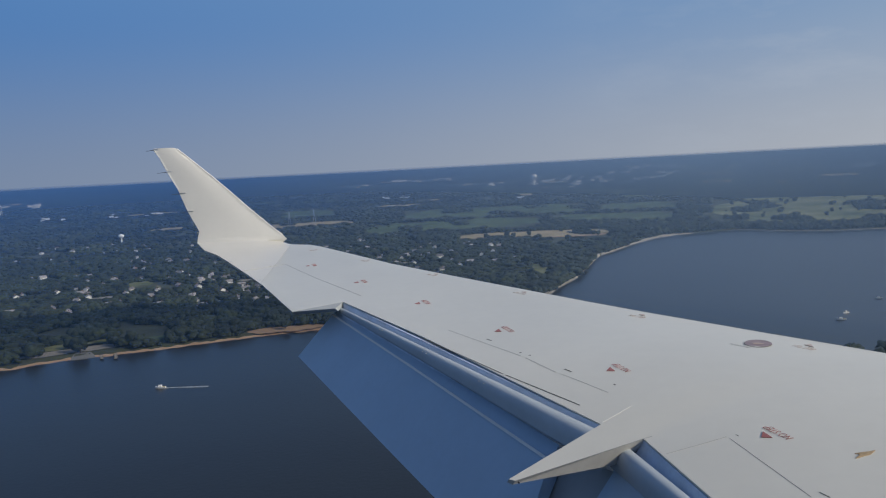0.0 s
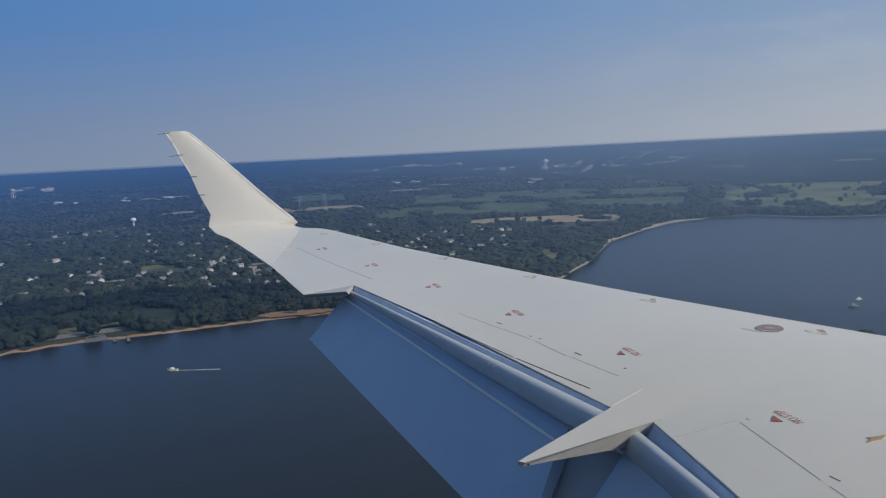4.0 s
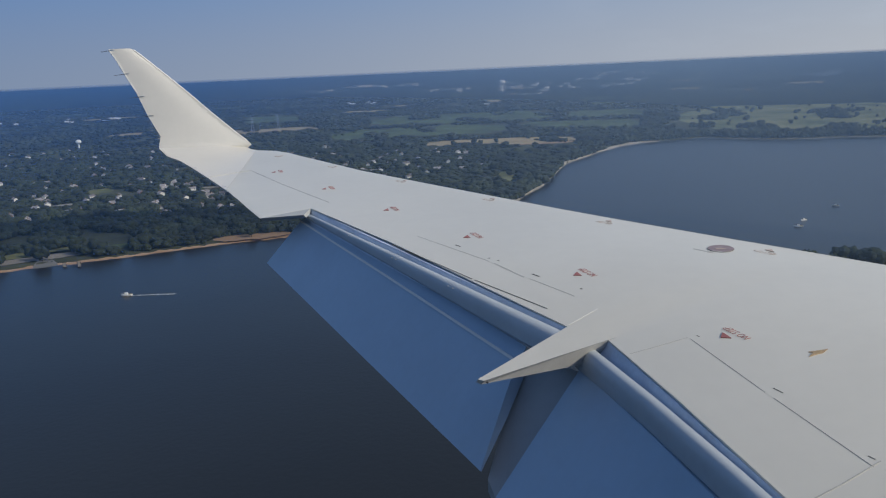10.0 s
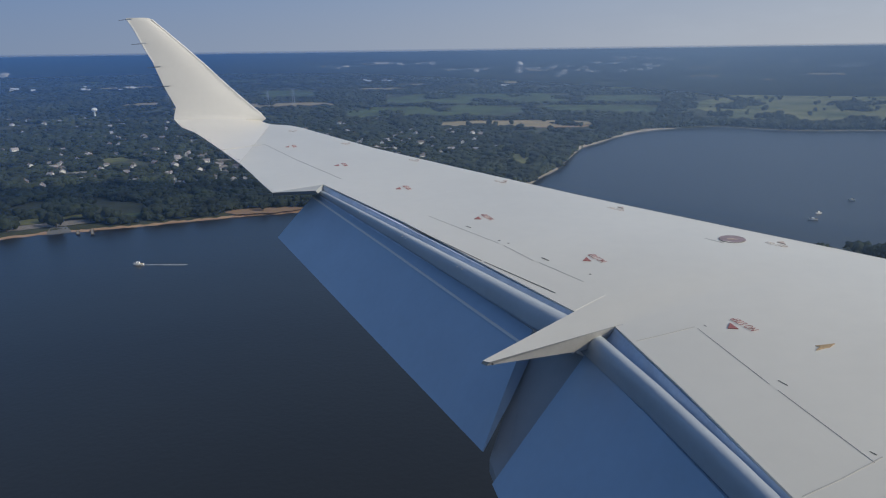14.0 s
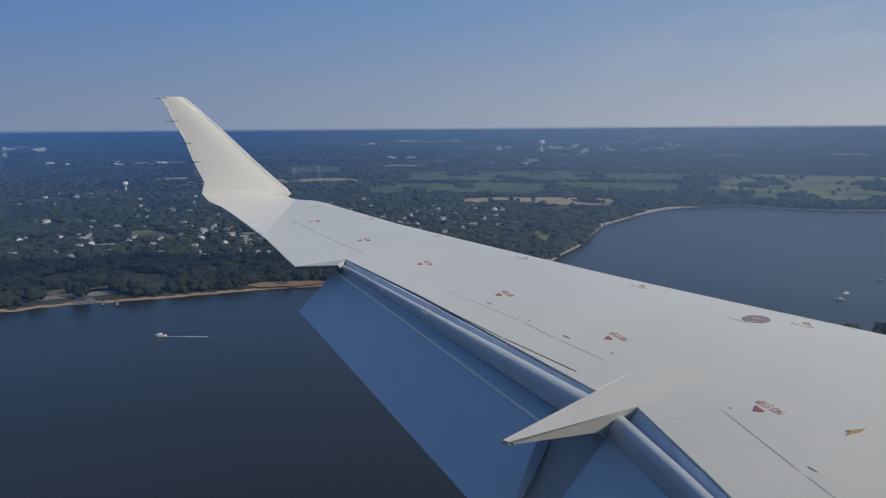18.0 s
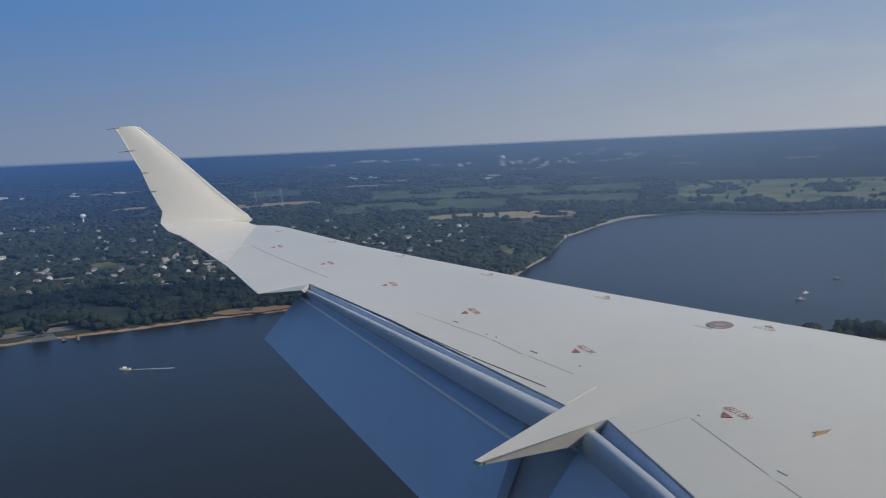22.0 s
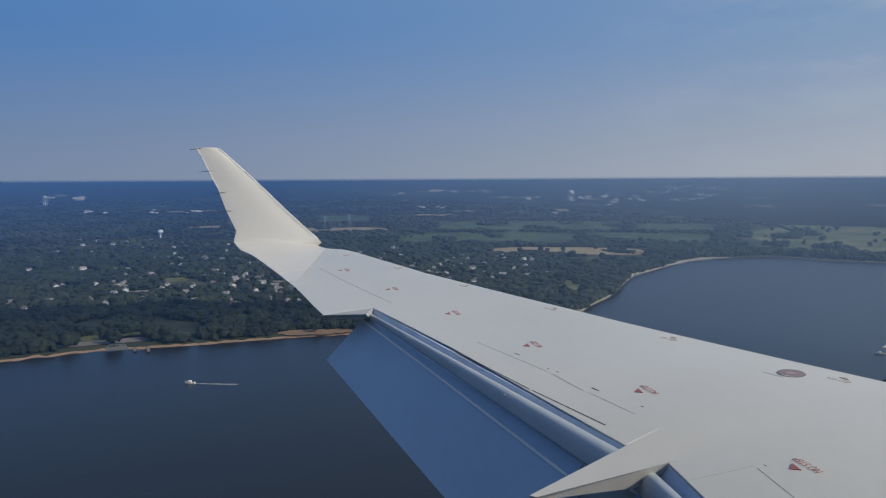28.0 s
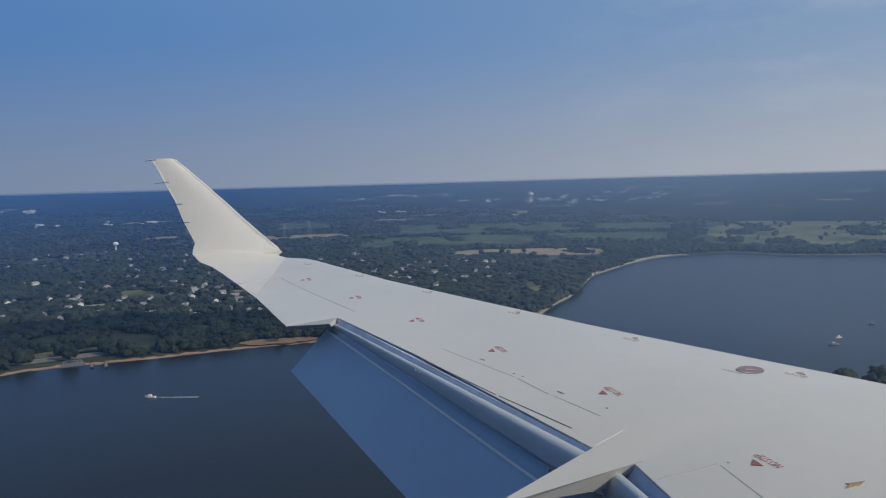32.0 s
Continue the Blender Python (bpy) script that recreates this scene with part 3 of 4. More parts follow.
arrow = [(1.362, 2.703), (1.392, 2.735), (1.378, 2.744), (1.43, 2.752), (1.46, 2.759), (1.425, 2.727), (1.405, 2.722)]
solid("service_mark", [skin(x, y, h) for h in (0.0005, 0.003) for x, y in arrow], [tuple(range(7)), tuple(range(13, 6, -1))] + [(i, (i + 1) % 7, 7 + (i + 1) % 7, 7 + i) for i in range(7)], OCHRE, wing, "small ochre arrow mark")
wing.matrix_world = ATTITUDE

# the side of the cabin beside the wing: a plain round wall with the one window
CX, CR = -1.05, 1.35
xs = [-12 + k for k in range(12)] + [-0.6, -0.32, 0.32, 0.6] + [1 + k for k in range(11)]
turns = [-180 + 15 * k for k in range(12)] + [-12, 14] + [25 + 12 * k for k in range(13)] + [180]
ring = []
for rad in (CR, CR - 0.06):
    for x in xs:
        for a in turns[:-1]:
            ring.append((x, CX + rad * math.cos(radians(a)), EYE - 0.1 + rad * math.sin(radians(a))))
k, far_side = len(turns) - 1, len(xs) * (len(turns) - 1)
window_x, window_a = xs.index(-0.32), turns.index(-12)
faces = []
for i in range(len(xs) - 1):
    for j in range(k):
        if (i, j) != (window_x, window_a):
            q = (i * k + j, i * k + (j + 1) % k, (i + 1) * k + (j + 1) % k, (i + 1) * k + j)
            faces += [q, tuple(far_side + e for e in reversed(q))]
i, j = window_x, window_a
loop = (i * k + j, i * k + j + 1, (i + 1) * k + j + 1, (i + 1) * k + j)
faces += [(loop[e], loop[(e + 1) % 4], far_side + loop[(e + 1) % 4], far_side + loop[e]) for e in range(4)]
for i in (0, len(xs) - 1):
    faces += [(i * k + j, i * k + (j + 1) % k, far_side + i * k + (j + 1) % k, far_side + i * k + j) for j in range(k)]
cabin = tagged(solid("wall_cabin", ring, faces, WHITE, smooth=True, sharp=50), "plain white round cabin side with one window", "fuselage", kind="structure")
cabin.matrix_world = ATTITUDE

# ---- land and water ----
SHORE_AZ = (-180, -110, -70, -45, -33, -29, -25, -21.5, -17, -13.5, -8, -2, 2, 5.2, 6.6, 8.1, 9.1, 9.8, 10.9, 11.9, 13.7, 15.2, 17.5, 19.4, 20.1, 22.6, 25.4, 28.3, 34, 45, 70, 110, 180)
SHORE_R = (2600, 2400, 900, 720, 725, 730, 723, 722, 728, 733, 740, 755, 775, 811, 901, 979, 1102, 1203, 1261, 1333, 1439, 1494, 1538, 1580, 1566, 1533, 1530, 1565, 1600, 1500, 1700, 2400, 2600)
FAR = 4930.0


def shore(az):
    w = 5 * noise.noise((az * 0.9, 3.0, 0)) + 2.5 * noise.noise((az * 4.1, 9.0, 0))
    return float(np.interp(az, SHORE_AZ, SHORE_R)) + w


def relief(r):
    """The land's height: low by the river, rising gently towards the far country."""
    return 1.5 + 136.0 * max(0.0, (r - 1500.0) / 3400.0) ** 2


def ground_z(x, y):
    r = math.hypot(x, y)
    d = r - shore(math.degrees(math.atan2(x, y)))
    return min(relief(r), -0.6 + max(d, -2) * 0.12) if d < 18 else relief(r)


def polar(az, r, z):
    return (r * math.sin(radians(az)), r * math.cos(radians(az)), z)


angles = [-180 + 4 * k for k in range(34)] + [-44 + 0.25 * k for k in range(352)] + [44 + 4 * k for k in range(34)] + [180]
steps = [0, 4, 10, 18, 40] + [40 * 1.13 ** k for k in range(1, 30)]
verts, faces = [], []
for az in angles:
    s = shore(az)
    top = FAR - s
    for k, d in enumerate(steps):
        r = s - 2 + (d if d < 18 else 18 + (top - 18) * ((k - 3) / (len(steps) - 4)) ** 1.7)
        verts.append(polar(az, r, -0.7 + d * 0.12 if d < 18 else relief(r)))
k = len(steps)
faces = [(i * k + j, i * k + j + 1, (i + 1) * k + j + 1, (i + 1) * k + j) for i in range(len(angles) - 1) for j in range(k - 1)]
tagged(solid("ground", verts, faces, FLOOR, smooth=True), "wooded low river plain reaching to the horizon", "ground", kind="structure")
verts = [(0, 0, 0)] + [polar(a * 5, FAR, 0) for a in range(72)]
tagged(solid("water", verts, [(0, 1 + i, 1 + (i + 1) % 72) for i in range(72)], WATER), "dark calm river and bay with faint ripples", "river", kind="structure")


def strip(name, az0, az1, inner, outer, mat, label, category, lift=0.25, step=0.25):
    """A band of ground that follows the shore."""
    verts, faces, m = [], [], int((az1 - az0) / step) + 1
    for i in range(m):
        az = az0 + i * step
        s = shore(az)
        e = min(1.0, 4.0 * min(i, m - 1 - i) / m + 0.25)
        w = 1 + 0.5 * noise.noise((az * 1.7, 21.0, 0))
        for q in (inner, inner * 0.5 + outer * 0.5 * w * e, outer * w * e):
            x, y, _ = polar(az, s + q, 0)
            verts.append((x, y, ground_z(x, y) + lift))
    faces = [(i * 3 + j, i * 3 + j + 1, i * 3 + j + 4, i * 3 + j + 3) for i in range(m - 1) for j in range(2)]
    return tagged(solid(name, verts, faces, mat, smooth=True), label, category, kind="structure")


strip("beach", -60, 4, 2.5, 9, SAND, "narrow sandy river beach below the woods", "beach")
strip("beach", 7.6, 16.5, 1.5, 30, PALE_SAND, "curved pale sand beach round the bay", "beach")
strip("seawall", 4.2, 9.8, 0.5, 13, STONE, "rough grey stone embankment along the shore", "seawall", 0.6)
strip("shore_road", 4.4, 9.6, 17, 23, PALE_SAND, "narrow pale sandy shore track", "road", 0.3)
strip("beach", 17, 40, 3, 7, STONE, "thin far beach below dark trees", "beach")


def field(name, az0, az1, r0, r1, mat, label, category="field", wob=0.12, lift=0.5):
    """A patch of open ground with an uneven edge."""
    verts, faces, na, nr = [], [], 48, 7
    for i in range(na + 1):
        t = i / na
        az = az0 + (az1 - az0) * t
        e = min(1.0, 5 * t + 0.25, 5 * (1 - t) + 0.25)
        lo = r0 + (r1 - r0) * (0.5 - 0.5 * e + wob * (noise.noise((az * 0.8, r0 * 0.01, 1.0)) + 0.7 * noise.noise((az * 3.1, r0 * 0.01, 2.0))))
        hi = r1 - (r1 - r0) * (0.5 - 0.5 * e + wob * (noise.noise((az * 0.7, r1 * 0.01, 7.0)) + 0.7 * noise.noise((az * 2.7, r1 * 0.01, 9.0))))
        for j in range(nr + 1):
            r = lo + (hi - lo) * j / nr
            verts.append(polar(az, r, relief(r) + lift))
    faces = [(i * (nr + 1) + j, i * (nr + 1) + j + 1, (i + 1) * (nr + 1) + j + 1, (i + 1) * (nr + 1) + j) for i in range(na) for j in range(nr)]
    CLEAR.append((az0, az1, r0, r1))
    return tagged(solid(name, verts, faces, mat, smooth=True), label, category, kind="structure")


CLEAR = []
field("golf_course", 17.6, 36, 1690, 2420, GRASS, "bright green open parkland beyond the bay")
field("field", -0.6, 10.6, 1530, 1660, STRAW, "long tan sandy field behind the bay woods")
field("bare_field", 5.6, 10.3, 1510, 1570, EARTH, "bare orange-brown earth clearing")
field("marsh", -7.5, 5.6, 1760, 2060, MARSH, "dull green marshy meadow", wob=0.2)
field("marsh", -4.6, 9.0, 2110, 2480, MARSH, "dull green marshy meadow", wob=0.2)
field("marsh", 6.4, 15.2, 1800, 2070, MARSH, "dull green marshy meadow", wob=0.2)
field("marsh", 9.8, 15.4, 2130, 2400, MARSH, "dull green marshy meadow", wob=0.2)
field("field", -19.5, -8.3, 2110, 2270, STRAW, "narrow straw-coloured field among trees")
field("field", -22.6, -20.2, 2300, 2420, STRAW, "narrow straw-coloured field among trees")
field("field", -24, -20.5, 3040, 3110, STRAW, "thin pale strip of open land")
field("marsh", -13.7, -9.6, 2420, 2760, MARSH, "dull green far meadow")
field("lawn", 3.4, 6.2, 985, 1120, GRASS, "green riverside lawn")
field("clearing", -16.6, -11, 737, 762, EARTH, "small bare sandy clearing behind the beach")
field("clearing", -29, -22, 760, 785, MARSH, "rough green bank behind the beach")

field("parking_lot", -31.5, -24.6, 752, 772, STONE, "broad pale paved lot by the boat ramp", "parking lot", 0.1, 0.7)
field("lawn", -30.5, -23.6, 774, 800, GRASS, "mown green bank behind the boat ramp")
rnd = random.Random(17)
for k in range(30):
    az, r = rnd.uniform(-34, 34), rnd.choice((2700, 2950, 3250, 3600, 4000)) + rnd.uniform(-90, 90)
    wide, deep = rnd.uniform(0.8, 3.2), rnd.uniform(40, 110)
    straw = rnd.random() < 0.4
    field("field", az, az + wide, r, r + deep, STRAW if straw else MARSH, "thin straw-coloured far field" if straw else "thin green far meadow", lift=0.9)
HOUSES = []
rng = random.Random(11)
# knots of houses with their yards: bearing, distance, how many, spread
for az, r, many, spread in ((-17.9, 935, 7, 26), (-18.8, 1040, 6, 26), (-16.2, 1010, 6, 28), (-14.6, 1080, 7, 32), (-16.6, 1180, 8, 36), (-19.0, 1220, 5, 30), (-21.7, 1075, 4, 26), (-25.7, 1119, 4, 28), (-22.7, 1411, 3, 22),
                            (-28.6, 950, 3, 24), (-31.4, 1371, 5, 36), (-27.2, 1960, 8, 60), (-23.4, 1810, 6, 50), (-20.2, 1825, 5, 40), (-18.0, 1600, 6, 40), (-13.0, 1330, 7, 40), (-10.5, 1180, 6, 34), (-8.0, 1420, 6, 40), (-4.0, 1235, 5, 34),
                            (-2.3, 1280, 4, 28), (0.8, 1260, 3, 24), (-6.5, 1640, 5, 50), (-30.0, 1700, 5, 50), (-33.0, 1040, 4, 30), (3.2, 1180, 3, 26), (-24.8, 1560, 4, 34), (-11.5, 960, 4, 24), (-9.0, 870, 3, 20),
                            (-20.3, 1130, 8, 40), (-23.6, 1230, 7, 40), (-26.8, 1330, 6, 40), (-29.6, 1180, 6, 40), (-17.4, 1390, 8, 46), (-14.2, 1230, 7, 36), (-12.2, 1110, 6, 34), (-20.6, 1490, 8, 60), (-15.4, 930, 4, 20),
                            (-30.6, 1010, 5, 34), (-24.4, 1000, 5, 30), (-27.2, 1060, 4, 30),
                            (-9.6, 1290, 6, 40), (-6.4, 1240, 6, 40), (-7.6, 1110, 5, 34), (-4.6, 1360, 6, 44), (-1.4, 1400, 6, 44), (-3.0, 1120, 4, 30), (1.6, 1400, 5, 40), (-11.6, 1480, 6, 50), (0.0, 1160, 4, 30)):
    field("yard", az - 0.7 * spread / 26 * 1000 / r, az + 0.7 * spread / 26 * 1000 / r, r - spread * 1.3, r + spread * 0.5, GRASS if many % 2 else MARSH, "mown yards and drives between houses", "lawn", 0.3)
    CLEAR.pop()
    for k in range(many):
        a, q = az + math.degrees(rng.uniform(-1.5, 1.5) * spread / r), r + rng.uniform(-1.4, 1.4) * spread
        if q > shore(a) + 60 and all((math.radians(a - b) * q) ** 2 + (q - p) ** 2 > 15 ** 2 for b, p in HOUSES):
            HOUSES.append((a, q))
for az0, az1, r0, r1 in ((-22.6, -20.9, 1030, 1062), (-19.6, -18.4, 985, 1003), (-26.4, -25.4, 1085, 1105), (-5.0, -3.6, 1195, 1215), (-17.2, -15.4, 1130, 1145)):
    field("parking_lot", az0, az1, r0, r1, STONE, "pale paved lot among trees", "parking lot", 0.1, 0.7)

# ---- woodland ----
def crown(seed, lobes, level, squash=0.85):
    """A crown of uneven clumps, about one unit wide: its corners and triangles."""
    rnd, bm = random.Random(seed), bmesh.new()
    for k in range(lobes):
        a, d = rnd.uniform(0, 6.28), (0 if k == 0 else rnd.uniform(0.18, 0.36))
        rad = rnd.uniform(0.20, 0.30) if k else 0.34
        c = Vector((d * math.cos(a), d * math.sin(a), rnd.uniform(0.22, 0.62) if k else 0.45))
        made = bmesh.ops.create_icosphere(bm, subdivisions=level, radius=rad, matrix=Matrix.Translation(c))["verts"]
        for q in made:
            q.co += (q.co - c) * (0.85 * noise.noise(q.co * 6.5 + Vector((seed, k, 0))) + 0.4 * noise.noise(q.co * 15))
    for q in bm.verts:
        q.co.z *= squash
    me = bpy.data.meshes.new("crown_source")
    bmesh.ops.triangulate(bm, faces=bm.faces)
    bm.to_mesh(me)
    bm.free()
    v = np.empty(len(me.vertices) * 3, np.float32)
    me.vertices.foreach_get("co", v)
    f = np.array([i for p in me.polygons for i in p.vertices], np.int32)
    bpy.data.meshes.remove(me)
    return v.reshape(-1, 3), f.reshape(-1, 3)


def grove(name, spots, kinds, mat, label):
    """One mesh of many crowns. spots: x, y, z, width, height, turn."""
    vs, fs, base = [], [], 0
    for i, (x, y, z, w, h, turn) in enumerate(spots):
        v, f = kinds[i % len(kinds)]
        c, s = math.cos(turn), math.sin(turn)
        q = np.empty_like(v)
        q[:, 0], q[:, 1], q[:, 2] = (v[:, 0] * c - v[:, 1] * s) * w + x, (v[:, 0] * s + v[:, 1] * c) * w + y, v[:, 2] * h + z
        vs.append(q)
        fs.append(f + base)
        base += len(v)
    v, f = np.concatenate(vs), np.concatenate(fs)
    me = bpy.data.meshes.new(name)
    me.vertices.add(len(v))
    me.vertices.foreach_set("co", v.ravel())
    me.loops.add(len(f) * 3)
    me.loops.foreach_set("vertex_index", f.ravel())
    me.polygons.add(len(f))
    me.polygons.foreach_set("loop_start", np.arange(0, len(f) * 3, 3, dtype=np.int32))
    me.update(calc_edges=True)
    me.polygons.foreach_set("use_smooth", np.ones(len(f), bool))
    me.materials.append(mat)
    return tagged(new(name, me), label, "woodland", kind="stuff")


def is_clear(az, r, margin=0.0):
    return any(a0 <= az <= a1 and r0 - margin <= r <= r1 for a0, a1, r0, r1 in CLEAR)


HOUSE_XY = [polar(a, r, 0)[:2] for a, r in HOUSES]
CELLS = {}
for hx, hy in HOUSE_XY:
    for dx in (-2, -1, 0, 1, 2):
        for dy in (-2, -1, 0, 1, 2):
            CELLS.setdefault((int(hx // 40) + dx, int(hy // 40) + dy), []).append((hx, hy))


def by_house(x, y):
    """True on a house's plot, which is open towards the river."""
    r = math.hypot(x, y)
    ux, uy = x / r, y / r
    for hx, hy in CELLS.get((int(x // 40), int(y // 40)), ()):
        along, across = (hx - x) * ux + (hy - y) * uy, (hx - x) * uy - (hy - y) * ux
        if -7 < along < 26 and abs(across) < 7.5 and (along < 10 or noise.noise((x * 0.09, y * 0.09, 3)) < 0.1):
            return True
    return False


def scatter(az0, az1, r0, r1, spacing, wide, tall, seed, margin=0):
    rnd, spots = random.Random(seed), []
    r = r0
    while r < r1:
        gap = spacing * (0.8 + 0.4 * rnd.random())
        az = az0 + rnd.random()
        while az < az1:
            rr = r + rnd.uniform(-0.6, 0.6) * spacing
            d = rr - shore(az)
            x, y, _ = polar(az, rr, 0)
            if d > 15 and rr < FAR - 20 and (not is_clear(az, rr, margin) or noise.noise((x * 0.011, y * 0.007, 15)) > 0.33):
                open_ = noise.noise((x * 0.006, y * 0.006, 4)) + 0.6 * noise.noise((x * 0.02, y * 0.02, 8))
                if open_ < 0.42 and not by_house(x, y):
                    g = 0.55 + 1.0 * rnd.random() ** 1.6
                    spots.append((x, y, relief(rr) - 0.5, wide * g, tall * g * (0.75 + 0.4 * rnd.random()), rnd.uniform(0, 6.28)))
            az += math.degrees(spacing * (0.7 + 0.6 * rnd.random()) / rr)
        r += gap * 0.9
    return spots


near_kinds = [crown(s, 9, 1) for s in range(10)]
mid_kinds = [crown(20 + s, 5, 1) for s in range(8)]
far_kinds = [crown(40 + s, 2, 1, 0.7) for s in range(6)]
edge_kinds = [crown(60 + s, 1, 1, 0.7) for s in range(6)]
grove("woods", scatter(-40, 12, 735, 1000, 6.6, 11.6, 11, 1, 20), near_kinds, LEAF, "dense summer broadleaf woods along the river")
grove("woods", scatter(-40, 14, 1000, 1700, 8, 13, 9.5, 2, 35), mid_kinds, LEAF, "leafy suburban woods between the houses")
grove("woods", scatter(13, 40, 1500, 2100, 9, 11.5, 13, 3, 40), mid_kinds, LEAF, "dark belt of trees along the far shore")
grove("far_woods", scatter(-42, 14, 1700, 2600, 12.5, 17, 12, 4), far_kinds, LEAF_FAR, "hazy woods of the middle distance")
grove("far_woods", scatter(14, 42, 2100, 2600, 13, 18, 12, 5), far_kinds, LEAF_FAR, "hazy woods of the middle distance")
grove("far_woods", scatter(-44, 44, 2600, 4900, 19, 30, 8, 6), edge_kinds, LEAF_FAR, "hazy woods reaching to the horizon")


# ---- single trees ----
def tree(seed):
    t = thing("tree", "tall broadleaf tree in full summer leaf", "tree", group="shore trees")
    bm = bmesh.new()
    tube(bm, (0, 0, -0.5), (0.2, 0.1, 5.5), 0.38, 0.22, 8)
    rnd = random.Random(seed)
    for k in range(5):
        a = k * 1.3 + rnd.random()
        tube(bm, (0.15, 0.1, 3.2 + 0.5 * k), (2.6 * math.cos(a), 2.6 * math.sin(a), 6.5 + 0.7 * k), 0.14, 0.05, 6)
    part("trunk", bm, BARK, t)
    v, f = crown(seed + 60, 9, 2, 1.0)
    solid("crown", [(x * 11, y * 11, z * 11 + 2.2) for x, y, z in v], [tuple(int(i) for i in q) for q in f], LEAF, t, "", True, 180)
    return t


protos = [tree(s) for s in range(4)]
rnd = random.Random(5)
count = 0
for az0, az1, r0, r1, many in ((-33, -8, 742, 775, 34), (3.2, 6.4, 960, 1120, 7), (18.6, 34, 1720, 2400, 80), (-1, 10, 1515, 1660, 8)):
    for i in range(many):
        az = rnd.uniform(az0, az1)
        r = rnd.uniform(r0, r1)
        if r < shore(az) + 13:
            continue
        x, y, _ = polar(az, r, 0)
        g = rnd.uniform(0.7, 1.2) * (0.8 if az > 12 else 1.0)
        m = pose(x, y, relief(r), 0, 0, rnd.uniform(0, 360)) @ Matrix.Diagonal((g, g, g, 1))
        if count < 4:
            protos[count].matrix_world = m
        else:
            copy_thing(protos[count % 4], m)
        count += 1


# ---- houses ----
def house(w, d, h, walls, label):
    t = thing("house", label, "house", group="suburban houses")
    rise, eave = d * 0.32, 0.5
    x, y = w / 2, d / 2
    v = [(-x, -y, -0.5), (x, -y, -0.5), (x, y, -0.5), (-x, y, -0.5), (-x, -y, h), (x, -y, h), (x, y, h), (-x, y, h), (-x, 0, h + rise), (x, 0, h + rise)]
    solid("wall", v, [(0, 1, 5, 4), (2, 3, 7, 6), (1, 2, 6, 9, 5), (3, 0, 4, 8, 7), (3, 2, 1, 0), (4, 5, 9, 8), (6, 7, 8, 9)], walls, t)
    for s in (-1, 1):
        a = [(-x - eave, s * (y + eave), h - eave * 0.64 + 0.1), (x + eave, s * (y + eave), h - eave * 0.64 + 0.1), (x + eave, 0, h + rise + 0.12), (-x - eave, 0, h + rise + 0.12)]
        solid("roof", a + [(p, q, z + 0.22) for p, q, z in a], [(0, 1, 2, 3), (7, 6, 5, 4), (0, 4, 5, 1), (1, 5, 6, 2), (2, 6, 7, 3), (3, 7, 4, 0)], SHINGLE, t)
    for s in (-1, 1):
        for px in (-0.32, 0.0, 0.32):
            if s < 0 and px == 0:
                part("door", box(bmesh.new(), 0, s * (y + 0.03), 1.05, 1.1, 0.1, 2.1), TRIM, t)
                continue
            win = part("window", box(bmesh.new(), px * w, s * (y + 0.03), h * 0.55, 1.5, 0.1, 1.5), TRIM, t)
            part("pane", box(bmesh.new(), px * w, s * (y + 0.07), h * 0.55, 1.25, 0.06, 1.25), GLASS, win)
    part("driveway", box(bmesh.new(), w * 0.3, -y - 7.2, 0.05, 3.6, 14, 0.1), STONE, t)
    part("chimney", box(bmesh.new(), w * 0.28, d * 0.12, h + rise, 0.9, 0.9, 2.6), BRICK, t)
    return t


kinds = [house(9, 6, 2.7, SIDING, "white sided house with a dark shingle roof"), house(7, 5.5, 4.2, SIDING, "two-storey pale sided house among trees"),
         house(9.5, 6.5, 2.7, BRICK, "low brick house with a grey shingle roof"), house(10.5, 7, 3.8, SIDING, "large cream house with a broad roof")]
for i, (az, r) in enumerate(HOUSES):
    x, y, _ = polar(az, r, 0)
    m = pose(x, y, relief(r), 0, 0, rng.choice((0, 90, 20, 110, -30, 60)) + rng.uniform(-8, 8) - az)
    if i < 4:
        kinds[i].matrix_world = m
    else:
        copy_thing(kinds[i % 4], m)


# ---- far buildings and towers ----
def warehouse(w, d, h, label):
    t = thing("warehouse", label, "building", group="far white buildings")
    part("wall", box(bmesh.new(), 0, 0, h / 2 - 8, w, d, h + 16), SHED, t)
    part("roof", box(bmesh.new(), 0, 0, h + 0.4, w + 1, d + 1, 0.8), SHED, t)
    for k in range(5):
        part("dock_door", box(bmesh.new(), (k - 2) * w / 6, -d / 2 - 0.1, h * 0.3, w / 12, 0.3, h * 0.5), STEEL, t)
    return t


sheds = [warehouse(26, 14, 1.8, "long low white industrial building"), warehouse(13, 9, 1.9, "white flat-roofed building among far woods")]
n_shed = 0
rnd = random.Random(3)
